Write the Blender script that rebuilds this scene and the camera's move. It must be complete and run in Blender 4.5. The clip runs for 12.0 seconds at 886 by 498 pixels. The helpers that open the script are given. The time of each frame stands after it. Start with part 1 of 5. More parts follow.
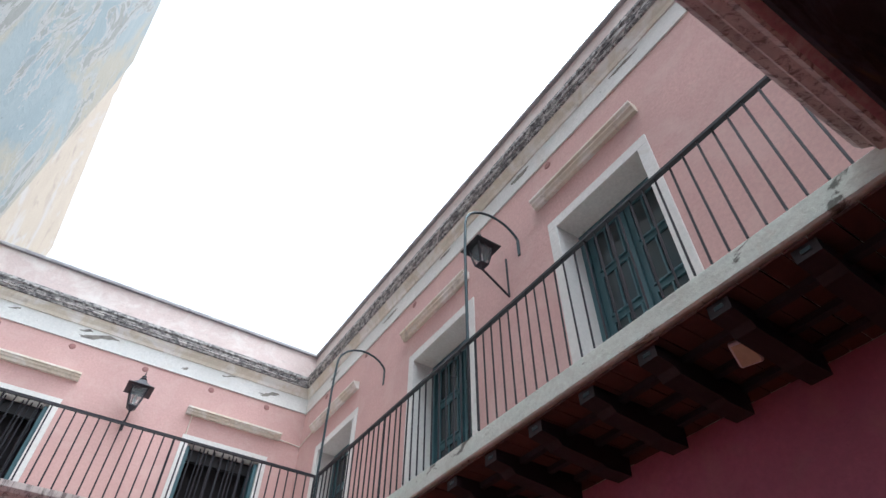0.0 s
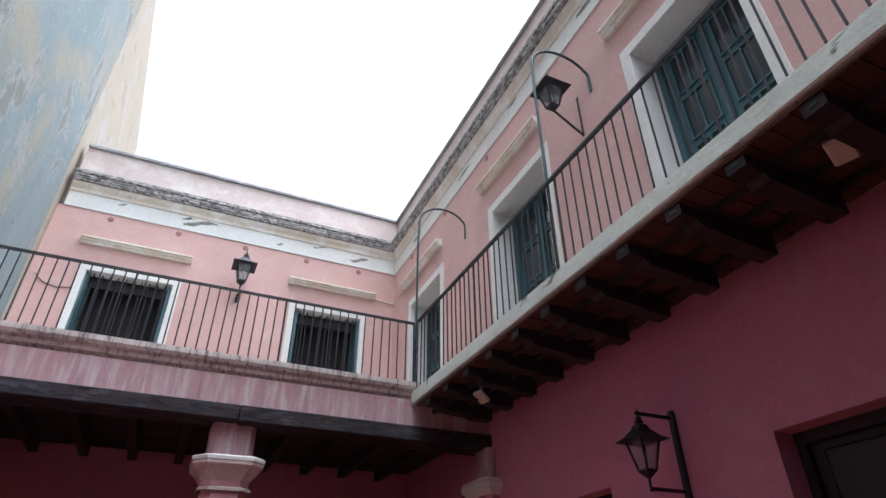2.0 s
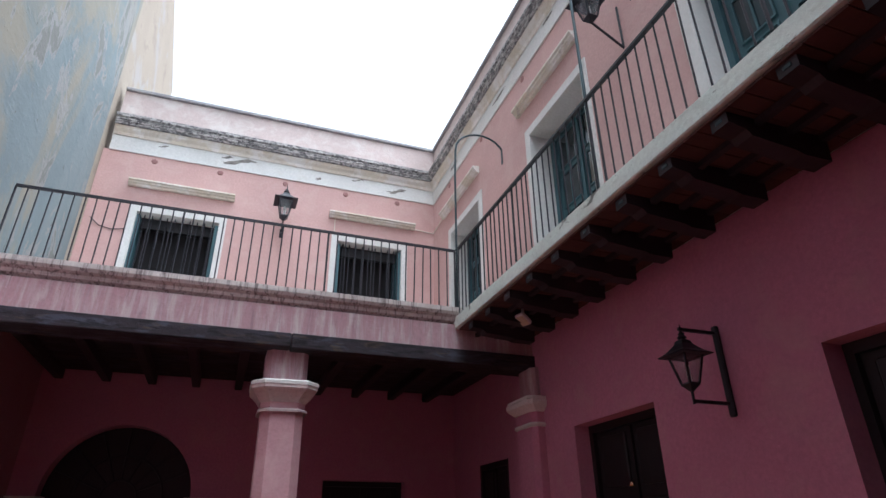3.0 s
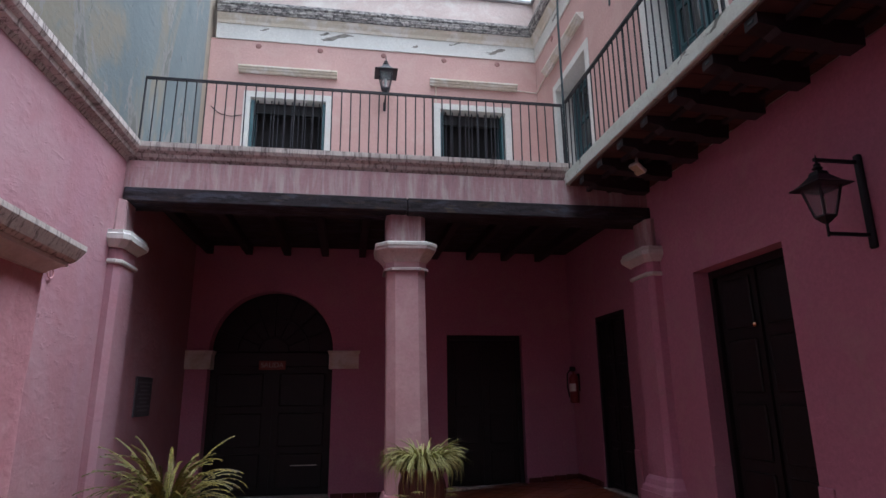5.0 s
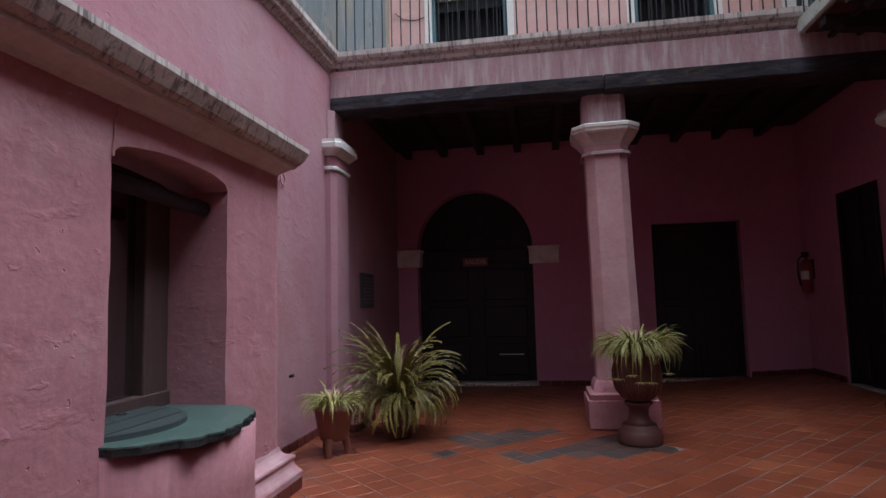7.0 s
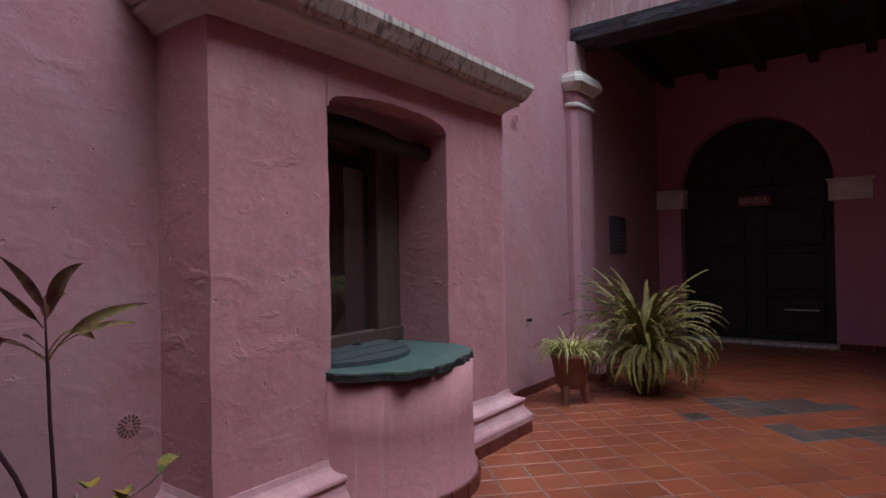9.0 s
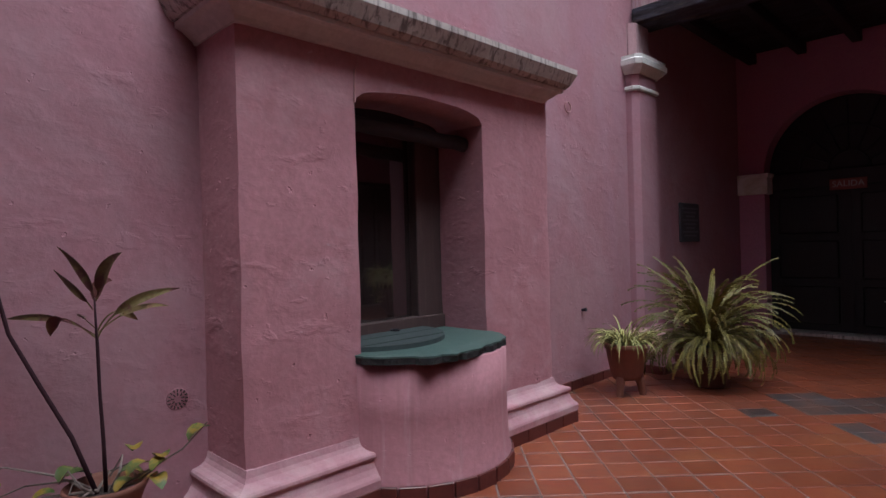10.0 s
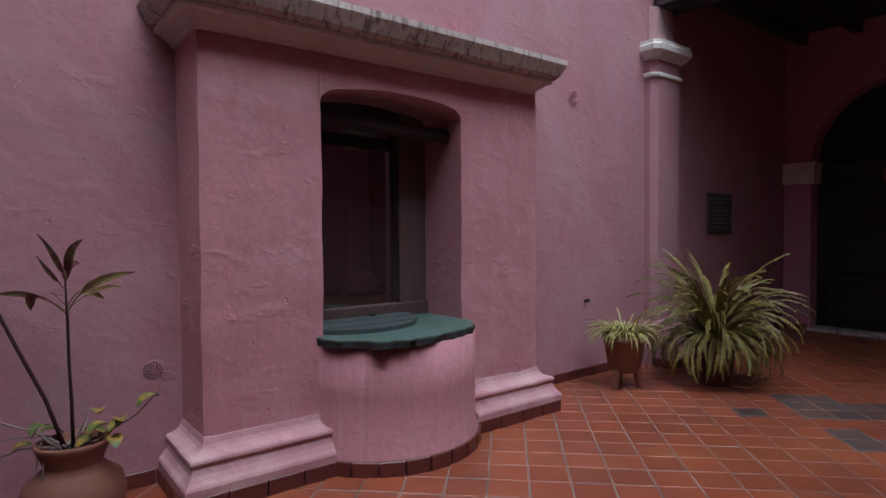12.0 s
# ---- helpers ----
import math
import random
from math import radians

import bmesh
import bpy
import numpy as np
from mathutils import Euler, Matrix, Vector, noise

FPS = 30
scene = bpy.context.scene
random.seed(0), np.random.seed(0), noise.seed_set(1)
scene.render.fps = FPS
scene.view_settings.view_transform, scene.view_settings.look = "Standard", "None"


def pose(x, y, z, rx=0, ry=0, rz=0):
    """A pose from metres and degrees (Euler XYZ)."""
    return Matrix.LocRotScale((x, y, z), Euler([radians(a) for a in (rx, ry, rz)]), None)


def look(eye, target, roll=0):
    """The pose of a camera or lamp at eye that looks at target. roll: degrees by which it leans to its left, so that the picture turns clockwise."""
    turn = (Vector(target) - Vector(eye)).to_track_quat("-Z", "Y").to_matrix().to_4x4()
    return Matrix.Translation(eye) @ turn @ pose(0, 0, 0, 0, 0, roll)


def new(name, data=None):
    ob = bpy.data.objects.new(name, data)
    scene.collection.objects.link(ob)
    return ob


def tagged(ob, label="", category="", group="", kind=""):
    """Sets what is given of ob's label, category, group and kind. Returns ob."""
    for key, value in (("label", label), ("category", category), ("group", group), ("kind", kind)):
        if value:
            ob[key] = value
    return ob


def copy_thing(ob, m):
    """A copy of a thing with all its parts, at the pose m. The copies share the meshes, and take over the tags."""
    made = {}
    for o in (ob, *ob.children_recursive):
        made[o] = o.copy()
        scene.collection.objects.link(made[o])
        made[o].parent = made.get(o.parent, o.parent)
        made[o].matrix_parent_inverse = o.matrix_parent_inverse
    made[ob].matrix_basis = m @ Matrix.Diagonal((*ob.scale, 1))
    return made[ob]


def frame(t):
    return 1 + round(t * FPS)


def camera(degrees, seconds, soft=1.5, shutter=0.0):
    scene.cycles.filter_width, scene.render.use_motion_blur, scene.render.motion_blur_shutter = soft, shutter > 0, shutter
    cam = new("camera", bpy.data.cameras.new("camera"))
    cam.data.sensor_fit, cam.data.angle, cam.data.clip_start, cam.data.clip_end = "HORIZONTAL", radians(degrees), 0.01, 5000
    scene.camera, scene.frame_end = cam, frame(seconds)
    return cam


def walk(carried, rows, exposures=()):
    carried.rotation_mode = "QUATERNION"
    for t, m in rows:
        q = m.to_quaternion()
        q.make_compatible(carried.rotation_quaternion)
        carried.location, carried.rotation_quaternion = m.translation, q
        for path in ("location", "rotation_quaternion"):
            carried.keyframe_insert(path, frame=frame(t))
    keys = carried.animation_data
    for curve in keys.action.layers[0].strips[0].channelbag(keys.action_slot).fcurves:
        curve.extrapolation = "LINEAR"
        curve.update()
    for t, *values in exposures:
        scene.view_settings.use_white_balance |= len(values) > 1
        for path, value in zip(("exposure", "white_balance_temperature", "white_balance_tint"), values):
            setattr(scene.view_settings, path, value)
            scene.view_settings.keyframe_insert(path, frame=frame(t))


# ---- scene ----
cam = camera(74.5, 12.0)
PATH = [
    (0, (0.853, 0.696, 2.079), (1.602, 1.859, 3.524), 0.7),
    (0.5, (0.817, 0.708, 2.005), (1.553, 1.957, 3.384), 0.3),
    (1, (0.796, 0.732, 1.938), (1.524, 2.076, 3.228), 0.0),
    (1.5, (0.734, 0.738, 1.874), (1.455, 2.175, 3.064), -0.4),
    (2, (0.746, 0.743, 1.862), (1.439, 2.27, 2.951), -0.4),
    (2.5, (0.739, 0.756, 1.823), (1.397, 2.364, 2.814), -0.5),
    (3, (0.758, 0.759, 1.817), (1.37, 2.445, 2.701), -0.5),
    (5, (0.681, 0.759, 1.617), (0.986, 2.675, 2.102), -0.6),
    (5.5, (0.651, 0.785, 1.566), (0.84, 2.736, 1.961), -0.7),
    (6, (0.619, 0.827, 1.512), (0.663, 2.803, 1.818), -0.8),
    (6.5, (0.591, 0.893, 1.496), (0.471, 2.876, 1.729), -1.1),
    (7, (0.565, 0.919, 1.455), (0.228, 2.883, 1.633), -1.4),
    (7.5, (0.579, 0.984, 1.418), (-0.043, 2.88, 1.553), -1.8),
    (7.7, (0.537, 1.001, 1.432), (-0.183, 2.863, 1.547), -2.0),
    (9.3, (0.889, 1.379, 1.404), (-0.373, 2.931, 1.416), -1.2),
    (9.5, (0.956, 1.408, 1.387), (-0.354, 2.919, 1.401), -1.5),
    (10, (1.117, 1.487, 1.394), (-0.299, 2.899, 1.388), -1.5),
    (10.5, (1.267, 1.582, 1.419), (-0.216, 2.923, 1.382), -1.2),
    (11, (1.407, 1.674, 1.427), (-0.109, 2.977, 1.378), -0.9),
    (11.5, (1.527, 1.778, 1.446), (-0.015, 3.05, 1.384), -0.6),
    (12, (1.654, 1.896, 1.435), (0.077, 3.124, 1.373), -0.4),
]
walk(cam, [(t, look(eye, target, roll)) for t, eye, target, roll in PATH],
     [(0, 1.95, 5750, 6), (1.5, 1.92, 5700, 6), (3, 1.8, 5600, 7), (5, 1.45, 5550, 8), (6.5, 1.25, 5650, 9), (9.5, 1.12, 5750, 10), (12, 1.12, 5750, 10)])

# ---- light ----
world = bpy.data.worlds.new("overcast_sky")
scene.world = world
world.use_nodes = True
wt = world.node_tree
sky = wt.nodes.new("ShaderNodeTexSky")
sky.sky_type, sky.sun_disc = "NISHITA", False
sky.sun_elevation, sky.sun_rotation, sky.dust_density = radians(62), radians(99), 4.0
grey = wt.nodes.new("ShaderNodeRGBToBW")
pale = wt.nodes.new("ShaderNodeMix")
pale.data_type = "RGBA"
pale.inputs[0].default_value = 0.93
wt.links.new(sky.outputs[0], grey.inputs[0])
wt.links.new(sky.outputs[0], pale.inputs[6])
wt.links.new(grey.outputs[0], pale.inputs[7])
back = wt.nodes["Background"]
back.inputs[1].default_value = 0.2
wt.links.new(pale.outputs[2], back.inputs[0])
sun = new("sun", bpy.data.lights.new("sun", "SUN"))
sun.data.energy, sun.data.angle, sun.data.color = 0.85, radians(38), (1.0, 0.97, 0.94)
sun.matrix_world = look((-1.8, -3.6, 10.0), (0, 0, 0))


# ---- materials ----
def mat(name, base, rough=0.85, metal=0.0, spots=(), grain=30.0, bump=0.15, bump_dist=0.004, vary=0.0, spec=0.5, streak=None, lumps=0.0):
    """spots: (colour, scale, low, high, amount[, squash]) layers of noise patches laid over the base colour."""
    m = bpy.data.materials.new(name)
    m.use_nodes = True
    nt = m.node_tree
    n, l = nt.nodes, nt.links
    b = n["Principled BSDF"]
    b.inputs["Roughness"].default_value, b.inputs["Metallic"].default_value = rough, metal
    b.inputs["Specular IOR Level"].default_value = spec
    co = n.new("ShaderNodeNewGeometry").outputs["Position"]

    def noise_at(scale, detail=6.0, squash=None, rough_=0.6, dist=0.0):
        v = co
        if squash:
            mp = n.new("ShaderNodeMapping")
            mp.inputs["Scale"].default_value = squash
            l.new(co, mp.inputs[0])
            v = mp.outputs[0]
        t = n.new("ShaderNodeTexNoise")
        t.inputs["Scale"].default_value, t.inputs["Detail"].default_value = scale, detail
        t.inputs["Roughness"].default_value, t.inputs["Distortion"].default_value = rough_, dist
        l.new(v, t.inputs["Vector"])
        return t.outputs[0]

    def ramp(src, lo, hi):
        r = n.new("ShaderNodeMapRange")
        r.inputs[1].default_value, r.inputs[2].default_value = lo, hi
        l.new(src, r.inputs[0])
        return r.outputs[0]

    def mixc(fac, a, c, amount=1.0):
        mx = n.new("ShaderNodeMix")
        mx.data_type = "RGBA"
        if amount != 1.0:
            mm = n.new("ShaderNodeMath")
            mm.operation = "MULTIPLY"
            mm.inputs[1].default_value = amount
            l.new(fac, mm.inputs[0])
            fac = mm.outputs[0]
        l.new(fac, mx.inputs[0])
        if isinstance(a, tuple):
            mx.inputs[6].default_value = (*a, 1)
        else:
            l.new(a, mx.inputs[6])
        if isinstance(c, tuple):
            mx.inputs[7].default_value = (*c, 1)
        else:
            l.new(c, mx.inputs[7])
        return mx.outputs[2]

    fine = noise_at(grain)
    broad = noise_at(1.1, 4.0)
    col = mixc(ramp(fine, 0.3, 0.75), tuple(c * 0.86 for c in base), tuple(min(1, c * 1.1) for c in base))
    col = mixc(ramp(broad, 0.35, 0.7), col, tuple(c * 0.8 for c in base), 0.55)
    for s in spots:
        colour, scale, lo, hi, amount = s[:5]
        col = mixc(ramp(noise_at(scale, 7.0, s[5] if len(s) > 5 else None, 0.65, 0.6), lo, hi), col, colour, amount)
    if vary:
        hsv = n.new("ShaderNodeHueSaturation")
        info = n.new("ShaderNodeObjectInfo")
        isl = n.new("ShaderNodeNewGeometry")
        add = n.new("ShaderNodeMath")
        add.operation = "ADD"
        l.new(info.outputs["Random"], add.inputs[0])
        l.new(isl.outputs["Random Per Island"], add.inputs[1])
        r = n.new("ShaderNodeMapRange")
        r.inputs[2].default_value = 2.0
        r.inputs[3].default_value, r.inputs[4].default_value = 1 - vary, 1 + vary
        l.new(add.outputs[0], r.inputs[0])
        l.new(r.outputs[0], hsv.inputs["Value"])
        l.new(col, hsv.inputs["Color"])
        col = hsv.outputs[0]
    l.new(col, b.inputs["Base Color"])
    rr = n.new("ShaderNodeMapRange")
    rr.inputs[3].default_value, rr.inputs[4].default_value = max(0.03, rough - 0.1), min(1, rough + 0.1)
    l.new(fine, rr.inputs[0])
    l.new(rr.outputs[0], b.inputs["Roughness"])
    if bump:
        bp = n.new("ShaderNodeBump")
        bp.inputs["Strength"].default_value, bp.inputs["Distance"].default_value = bump, bump_dist
        l.new(fine, bp.inputs["Height"])
        last = bp
        if lumps:
            def relief(strength, dist, height, before):
                x = n.new("ShaderNodeBump")
                x.inputs["Strength"].default_value, x.inputs["Distance"].default_value = strength, dist
                l.new(height, x.inputs["Height"])
                l.new(before.outputs[0], x.inputs["Normal"])
                return x
            b3 = relief(lumps * 0.5, 0.05, noise_at(1.9, 3.0, None, 0.45), bp)
            b3 = relief(lumps * 0.3, 0.02, ramp(noise_at(5.0, 4.0, (1, 1, 1.7), 0.5, 0.3), 0.45, 0.8), b3)
            b3 = relief(lumps * 0.45, 0.012, ramp(noise_at(2.6, 5.0, (0.8, 0.8, 1.8), 0.5, 0.3), 0.62, 0.70), b3)
            b3 = relief(lumps * 0.4, 0.012, ramp(noise_at(7.0, 4.0, (0.9, 0.9, 1.6), 0.5, 0.3), 0.66, 0.73), b3)
            b3 = relief(lumps * 0.8, 0.018, ramp(noise_at(15.0, 3.0, None, 0.45), 0.76, 0.72), b3)
            b3 = relief(lumps * 0.2, 0.008, noise_at(24.0, 4.0, (1, 1, 1.3), 0.6), b3)
            last = b3
        l.new(last.outputs[0], b.inputs["Normal"])
    return m


PINK = (0.465, 0.214, 0.247)
M_PINK = mat("pink_plaster", (0.53, 0.215, 0.32), 0.9, spots=[((0.53, 0.32, 0.34), 2.2, 0.5, 0.75, 0.5), ((0.36, 0.17, 0.20), 3.5, 0.6, 0.8, 0.5)], bump=0.25, lumps=0.35)
# faded pink, paled further to make up for light the upper walls lack
M_PINK_LIFTED = mat("faded_light_lifted_pink_plaster", (0.59, 0.375, 0.345), 0.9, spots=[((0.64, 0.47, 0.435), 2.2, 0.5, 0.75, 0.5), ((0.52, 0.30, 0.29), 3.5, 0.6, 0.8, 0.4)], bump=0.25, lumps=0.2)
M_PINK_ROUGH = mat("old_pink_plaster", PINK, 0.9, spots=[((0.54, 0.34, 0.37), 2.0, 0.5, 0.72, 0.55), ((0.32, 0.145, 0.17), 5.0, 0.62, 0.8, 0.55), ((0.56, 0.40, 0.43), 6.0, 0.68, 0.74, 0.6, (1, 1, 2))], bump=0.25, bump_dist=0.005, lumps=0.8)
M_PINK_WEST = mat("hand_laid_pink_plaster", (0.40, 0.19, 0.225), 0.9, spots=[((0.40, 0.25, 0.28), 1.2, 0.42, 0.66, 0.7), ((0.34, 0.16, 0.19), 4.0, 0.62, 0.8, 0.5), ((0.38, 0.21, 0.26), 0.8, 0.5, 0.66, 0.6, (1, 1, 0.5))], bump=0.35, bump_dist=0.005, lumps=0.6)
M_PINK_WEATHERED = mat("weathered_pink_plaster", (0.45, 0.275, 0.295), 0.92,
                       spots=[((0.55, 0.48, 0.48), 3.0, 0.46, 0.66, 0.85, (3, 3, 0.4)), ((0.22, 0.15, 0.17), 5.0, 0.55, 0.72, 0.75, (4, 4, 0.3))], bump=0.35, lumps=0.4)
# parapet pink paled to paint in the glare of the sky behind
M_PARAPET = mat("glare_paled_pink_limewash", (0.60, 0.49, 0.46), 0.92, spots=[((0.68, 0.64, 0.60), 2.5, 0.48, 0.68, 0.75), ((0.33, 0.29, 0.28), 4.0, 0.62, 0.72, 0.6, (1, 1, 2.0))], bump=0.35, lumps=0.3)
M_CAPITAL = mat("stained_pale_capital", (0.58, 0.48, 0.47), 0.9, spots=[((0.68, 0.62, 0.59), 4.0, 0.45, 0.65, 0.75), ((0.24, 0.18, 0.18), 7.0, 0.6, 0.72, 0.6, (3, 3, 0.5))], bump=0.35, lumps=0.4)
M_COLUMN = mat("pale_pink_column_paint", (0.54, 0.31, 0.335), 0.88, spots=[((0.60, 0.41, 0.42), 2.0, 0.45, 0.7, 0.6), ((0.40, 0.20, 0.22), 5.0, 0.62, 0.8, 0.5)], bump=0.3, lumps=0.4)
M_WORN = mat("dusty_worn_pink_plaster", (0.48, 0.25, 0.285), 0.9, spots=[((0.56, 0.40, 0.41), 3.0, 0.42, 0.66, 0.75), ((0.33, 0.15, 0.17), 6.0, 0.6, 0.75, 0.6)], bump=0.35, bump_dist=0.005, lumps=0.5)
M_DRUM = mat("streaked_pink_plaster", PINK, 0.9, spots=[((0.36, 0.165, 0.19), 4.0, 0.5, 0.66, 0.6, (4, 4, 0.22)), ((0.54, 0.36, 0.38), 3.0, 0.56, 0.72, 0.5, (3, 3, 0.3)), ((0.25, 0.15, 0.16), 5.0, 0.66, 0.76, 0.6)], bump=0.35, bump_dist=0.005, lumps=0.4)
M_WHITE = mat("aged_white_paint", (0.72, 0.71, 0.68), 0.85, spots=[((0.55, 0.5, 0.43), 3.0, 0.55, 0.8, 0.6), ((0.2, 0.19, 0.18), 6.0, 0.66, 0.76, 0.7)], bump=0.3, lumps=0.2)
M_CREAM = mat("peeling_cream_paint", (0.68, 0.61, 0.50), 0.88, spots=[((0.80, 0.78, 0.76), 2.5, 0.45, 0.6, 0.7), ((0.35, 0.3, 0.25), 5.0, 0.6, 0.72, 0.6)], bump=0.3, lumps=0.3)
M_FILLET = mat("pale_cornice_fillet", (0.60, 0.54, 0.52), 0.9, spots=[((0.42, 0.33, 0.32), 3.0, 0.5, 0.7, 0.6)], bump=0.3, lumps=0.3)
M_STONE = mat("stained_cornice", (0.58, 0.52, 0.49), 0.92, spots=[((0.36, 0.30, 0.28), 2.0, 0.45, 0.65, 0.7), ((0.14, 0.11, 0.105), 4.0, 0.50, 0.62, 0.85, (6, 6, 0.4)), ((0.68, 0.66, 0.6), 6.0, 0.58, 0.7, 0.6)], bump=0.4, lumps=0.4)
M_MOULD = mat("black_stained_moulding", (0.5, 0.48, 0.46), 0.95, spots=[((0.07, 0.065, 0.07), 13.0, 0.40, 0.58, 0.9, (1, 1, 1.6))], bump=0.5, bump_dist=0.01, lumps=0.4)
M_COPING = mat("grey_coping_render", (0.30, 0.29, 0.30), 0.95, spots=[((0.44, 0.43, 0.42), 3.0, 0.48, 0.66, 0.7), ((0.12, 0.115, 0.12), 5.0, 0.58, 0.7, 0.7)], bump=0.4, bump_dist=0.008)
M_SLABEDGE = mat("cracked_pale_concrete", (0.70, 0.79, 0.72), 0.9, spots=[((0.5, 0.54, 0.47), 2.0, 0.5, 0.65, 0.5), ((0.07, 0.075, 0.06), 3.2, 0.60, 0.66, 0.85, (2.0, 1.2, 2.5)), ((0.6, 0.58, 0.52), 6.0, 0.6, 0.7, 0.4)], bump=0.5, bump_dist=0.01, lumps=0.3)
M_PARTY = mat("peeling_party_wall", (0.114, 0.141, 0.148), 0.93,
              spots=[((0.152, 0.171, 0.171), 0.55, 0.42, 0.66, 0.8, (1, 1, 0.5)), ((0.185, 0.158, 0.112), 0.33, 0.50, 0.57, 0.75, (1, 1, 0.6)), ((0.179, 0.175, 0.167), 0.9, 0.53, 0.545, 0.85, (1.3, 1.3, 0.6)),
                     ((0.106, 0.106, 0.095), 0.9, 0.56, 0.58, 0.9, (1.3, 1.3, 0.6)), ((0.091, 0.114, 0.125), 2.5, 0.6, 0.64, 0.5, (1, 1, 0.7)), ((0.046, 0.042, 0.038), 4.0, 0.66, 0.70, 0.85, (1.5, 1.5, 0.6))], bump=0.4, lumps=0.4)
M_GABLE = mat("faded_beige_render", (0.265, 0.22, 0.17), 0.93, spots=[((0.16, 0.13, 0.105), 1.5, 0.55, 0.65, 0.6), ((0.25, 0.235, 0.225), 0.9, 0.55, 0.62, 0.7)], bump=0.4, lumps=0.2)
M_BEAM = mat("dark_weathered_timber", (0.034, 0.028, 0.034), 0.85, spec=0.3, spots=[((0.06, 0.062, 0.085), 3.4, 0.5, 0.6, 0.8, (0.6, 2, 2.5)), ((0.085, 0.06, 0.04), 4.2, 0.57, 0.66, 0.8, (0.6, 2, 2.2)), ((0.010, 0.008, 0.010), 6.0, 0.5, 0.62, 0.8, (0.5, 2, 3))], bump=0.7, bump_dist=0.01, grain=18, lumps=0.4)
M_JOIST = mat("dark_joist_wood", (0.024, 0.018, 0.023), 0.7, spots=[((0.045, 0.03, 0.032), 5.0, 0.5, 0.7, 0.6, (0.5, 3, 3))], bump=0.4)
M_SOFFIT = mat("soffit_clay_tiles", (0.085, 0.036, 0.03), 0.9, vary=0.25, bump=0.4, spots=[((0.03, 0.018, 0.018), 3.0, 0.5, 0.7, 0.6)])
M_DOOR = mat("near_black_wood", (0.008, 0.007, 0.009), 0.55, bump=0.25, spots=[((0.016, 0.013, 0.015), 6.0, 0.5, 0.75, 0.6, (3, 3, 0.3))])
M_BROWN = mat("dark_brown_wood", (0.085, 0.052, 0.05), 0.5, bump=0.3, spots=[((0.13, 0.085, 0.075), 5.0, 0.5, 0.7, 0.6, (3, 3, 0.25))])
M_TEAL = mat("dark_teal_paint", (0.05, 0.115, 0.135), 0.55, bump=0.2, spots=[((0.13, 0.19, 0.2), 6.0, 0.58, 0.75, 0.5, (2, 2, 0.4))])
M_IRON = mat("black_wrought_iron", (0.018, 0.018, 0.026), 0.5, 0.2, bump=0.2, grain=80)
M_HOOP = mat("blue_grey_iron", (0.045, 0.07, 0.08), 0.5, 0.5, bump=0.2, grain=80)
M_TILE = mat("terracotta_floor_tile", (0.262, 0.068, 0.033), 0.33, vary=0.32, bump=0.2, bump_dist=0.003, grain=22, spots=[((0.17, 0.065, 0.045), 2.0, 0.5, 0.72, 0.6), ((0.38, 0.135, 0.055), 1.3, 0.52, 0.7, 0.6), ((0.34, 0.2, 0.15), 14.0, 0.66, 0.8, 0.4)])
M_GROUT = mat("grey_grout", (0.27, 0.205, 0.185), 0.95, bump=0.3, spots=[((0.10, 0.07, 0.06), 2.0, 0.42, 0.7, 0.75)], spec=0.15)
M_SLAB = mat("grey_paving_stone", (0.085, 0.064, 0.062), 0.5, vary=0.5, bump=0.3, spots=[((0.17, 0.075, 0.05), 3.0, 0.48, 0.66, 0.75)])
M_SKIRT = mat("glazed_maroon_tile", (0.115, 0.03, 0.027), 0.35, vary=0.25, bump=0.15, spots=[((0.18, 0.06, 0.05), 7.0, 0.55, 0.75, 0.5)])
M_SLATE = mat("green_slate", (0.062, 0.11, 0.097), 0.55, bump=0.5, bump_dist=0.006, spots=[((0.12, 0.165, 0.15), 5.0, 0.5, 0.7, 0.6), ((0.05, 0.06, 0.06), 9.0, 0.6, 0.72, 0.7)])
M_LID = mat("dark_slate_board", (0.05, 0.066, 0.066), 0.6, bump=0.5, bump_dist=0.006, spots=[((0.06, 0.085, 0.08), 4.0, 0.5, 0.66, 0.7)])
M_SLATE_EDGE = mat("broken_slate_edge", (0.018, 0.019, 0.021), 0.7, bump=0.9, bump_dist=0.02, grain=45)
M_CLAY = mat("terracotta_pot", (0.19, 0.072, 0.048), 0.75, bump=0.35, spots=[((0.16, 0.07, 0.05), 5.0, 0.5, 0.7, 0.7), ((0.42, 0.3, 0.25), 9.0, 0.66, 0.78, 0.5)])
M_CLAY_BROWN = mat("brown_clay_pot", (0.105, 0.038, 0.03), 0.65, bump=0.3, spots=[((0.1, 0.05, 0.04), 5.0, 0.5, 0.7, 0.7), ((0.28, 0.16, 0.12), 8.0, 0.64, 0.78, 0.5)])
M_SOIL = mat("potting_soil", (0.035, 0.026, 0.022), 0.95, bump=0.8, bump_dist=0.02, grain=60)
M_LEAF = mat("spider_plant_leaf", (0.33, 0.32, 0.10), 0.5, vary=0.45, bump=0.1, spots=[((0.50, 0.50, 0.24), 18.0, 0.5, 0.7, 0.7)])
M_FERN = mat("fern_frond", (0.165, 0.14, 0.028), 0.55, vary=0.6, bump=0.1, spots=[((0.27, 0.22, 0.06), 6.0, 0.52, 0.7, 0.6), ((0.06, 0.03, 0.02), 8.0, 0.6, 0.72, 0.7)])
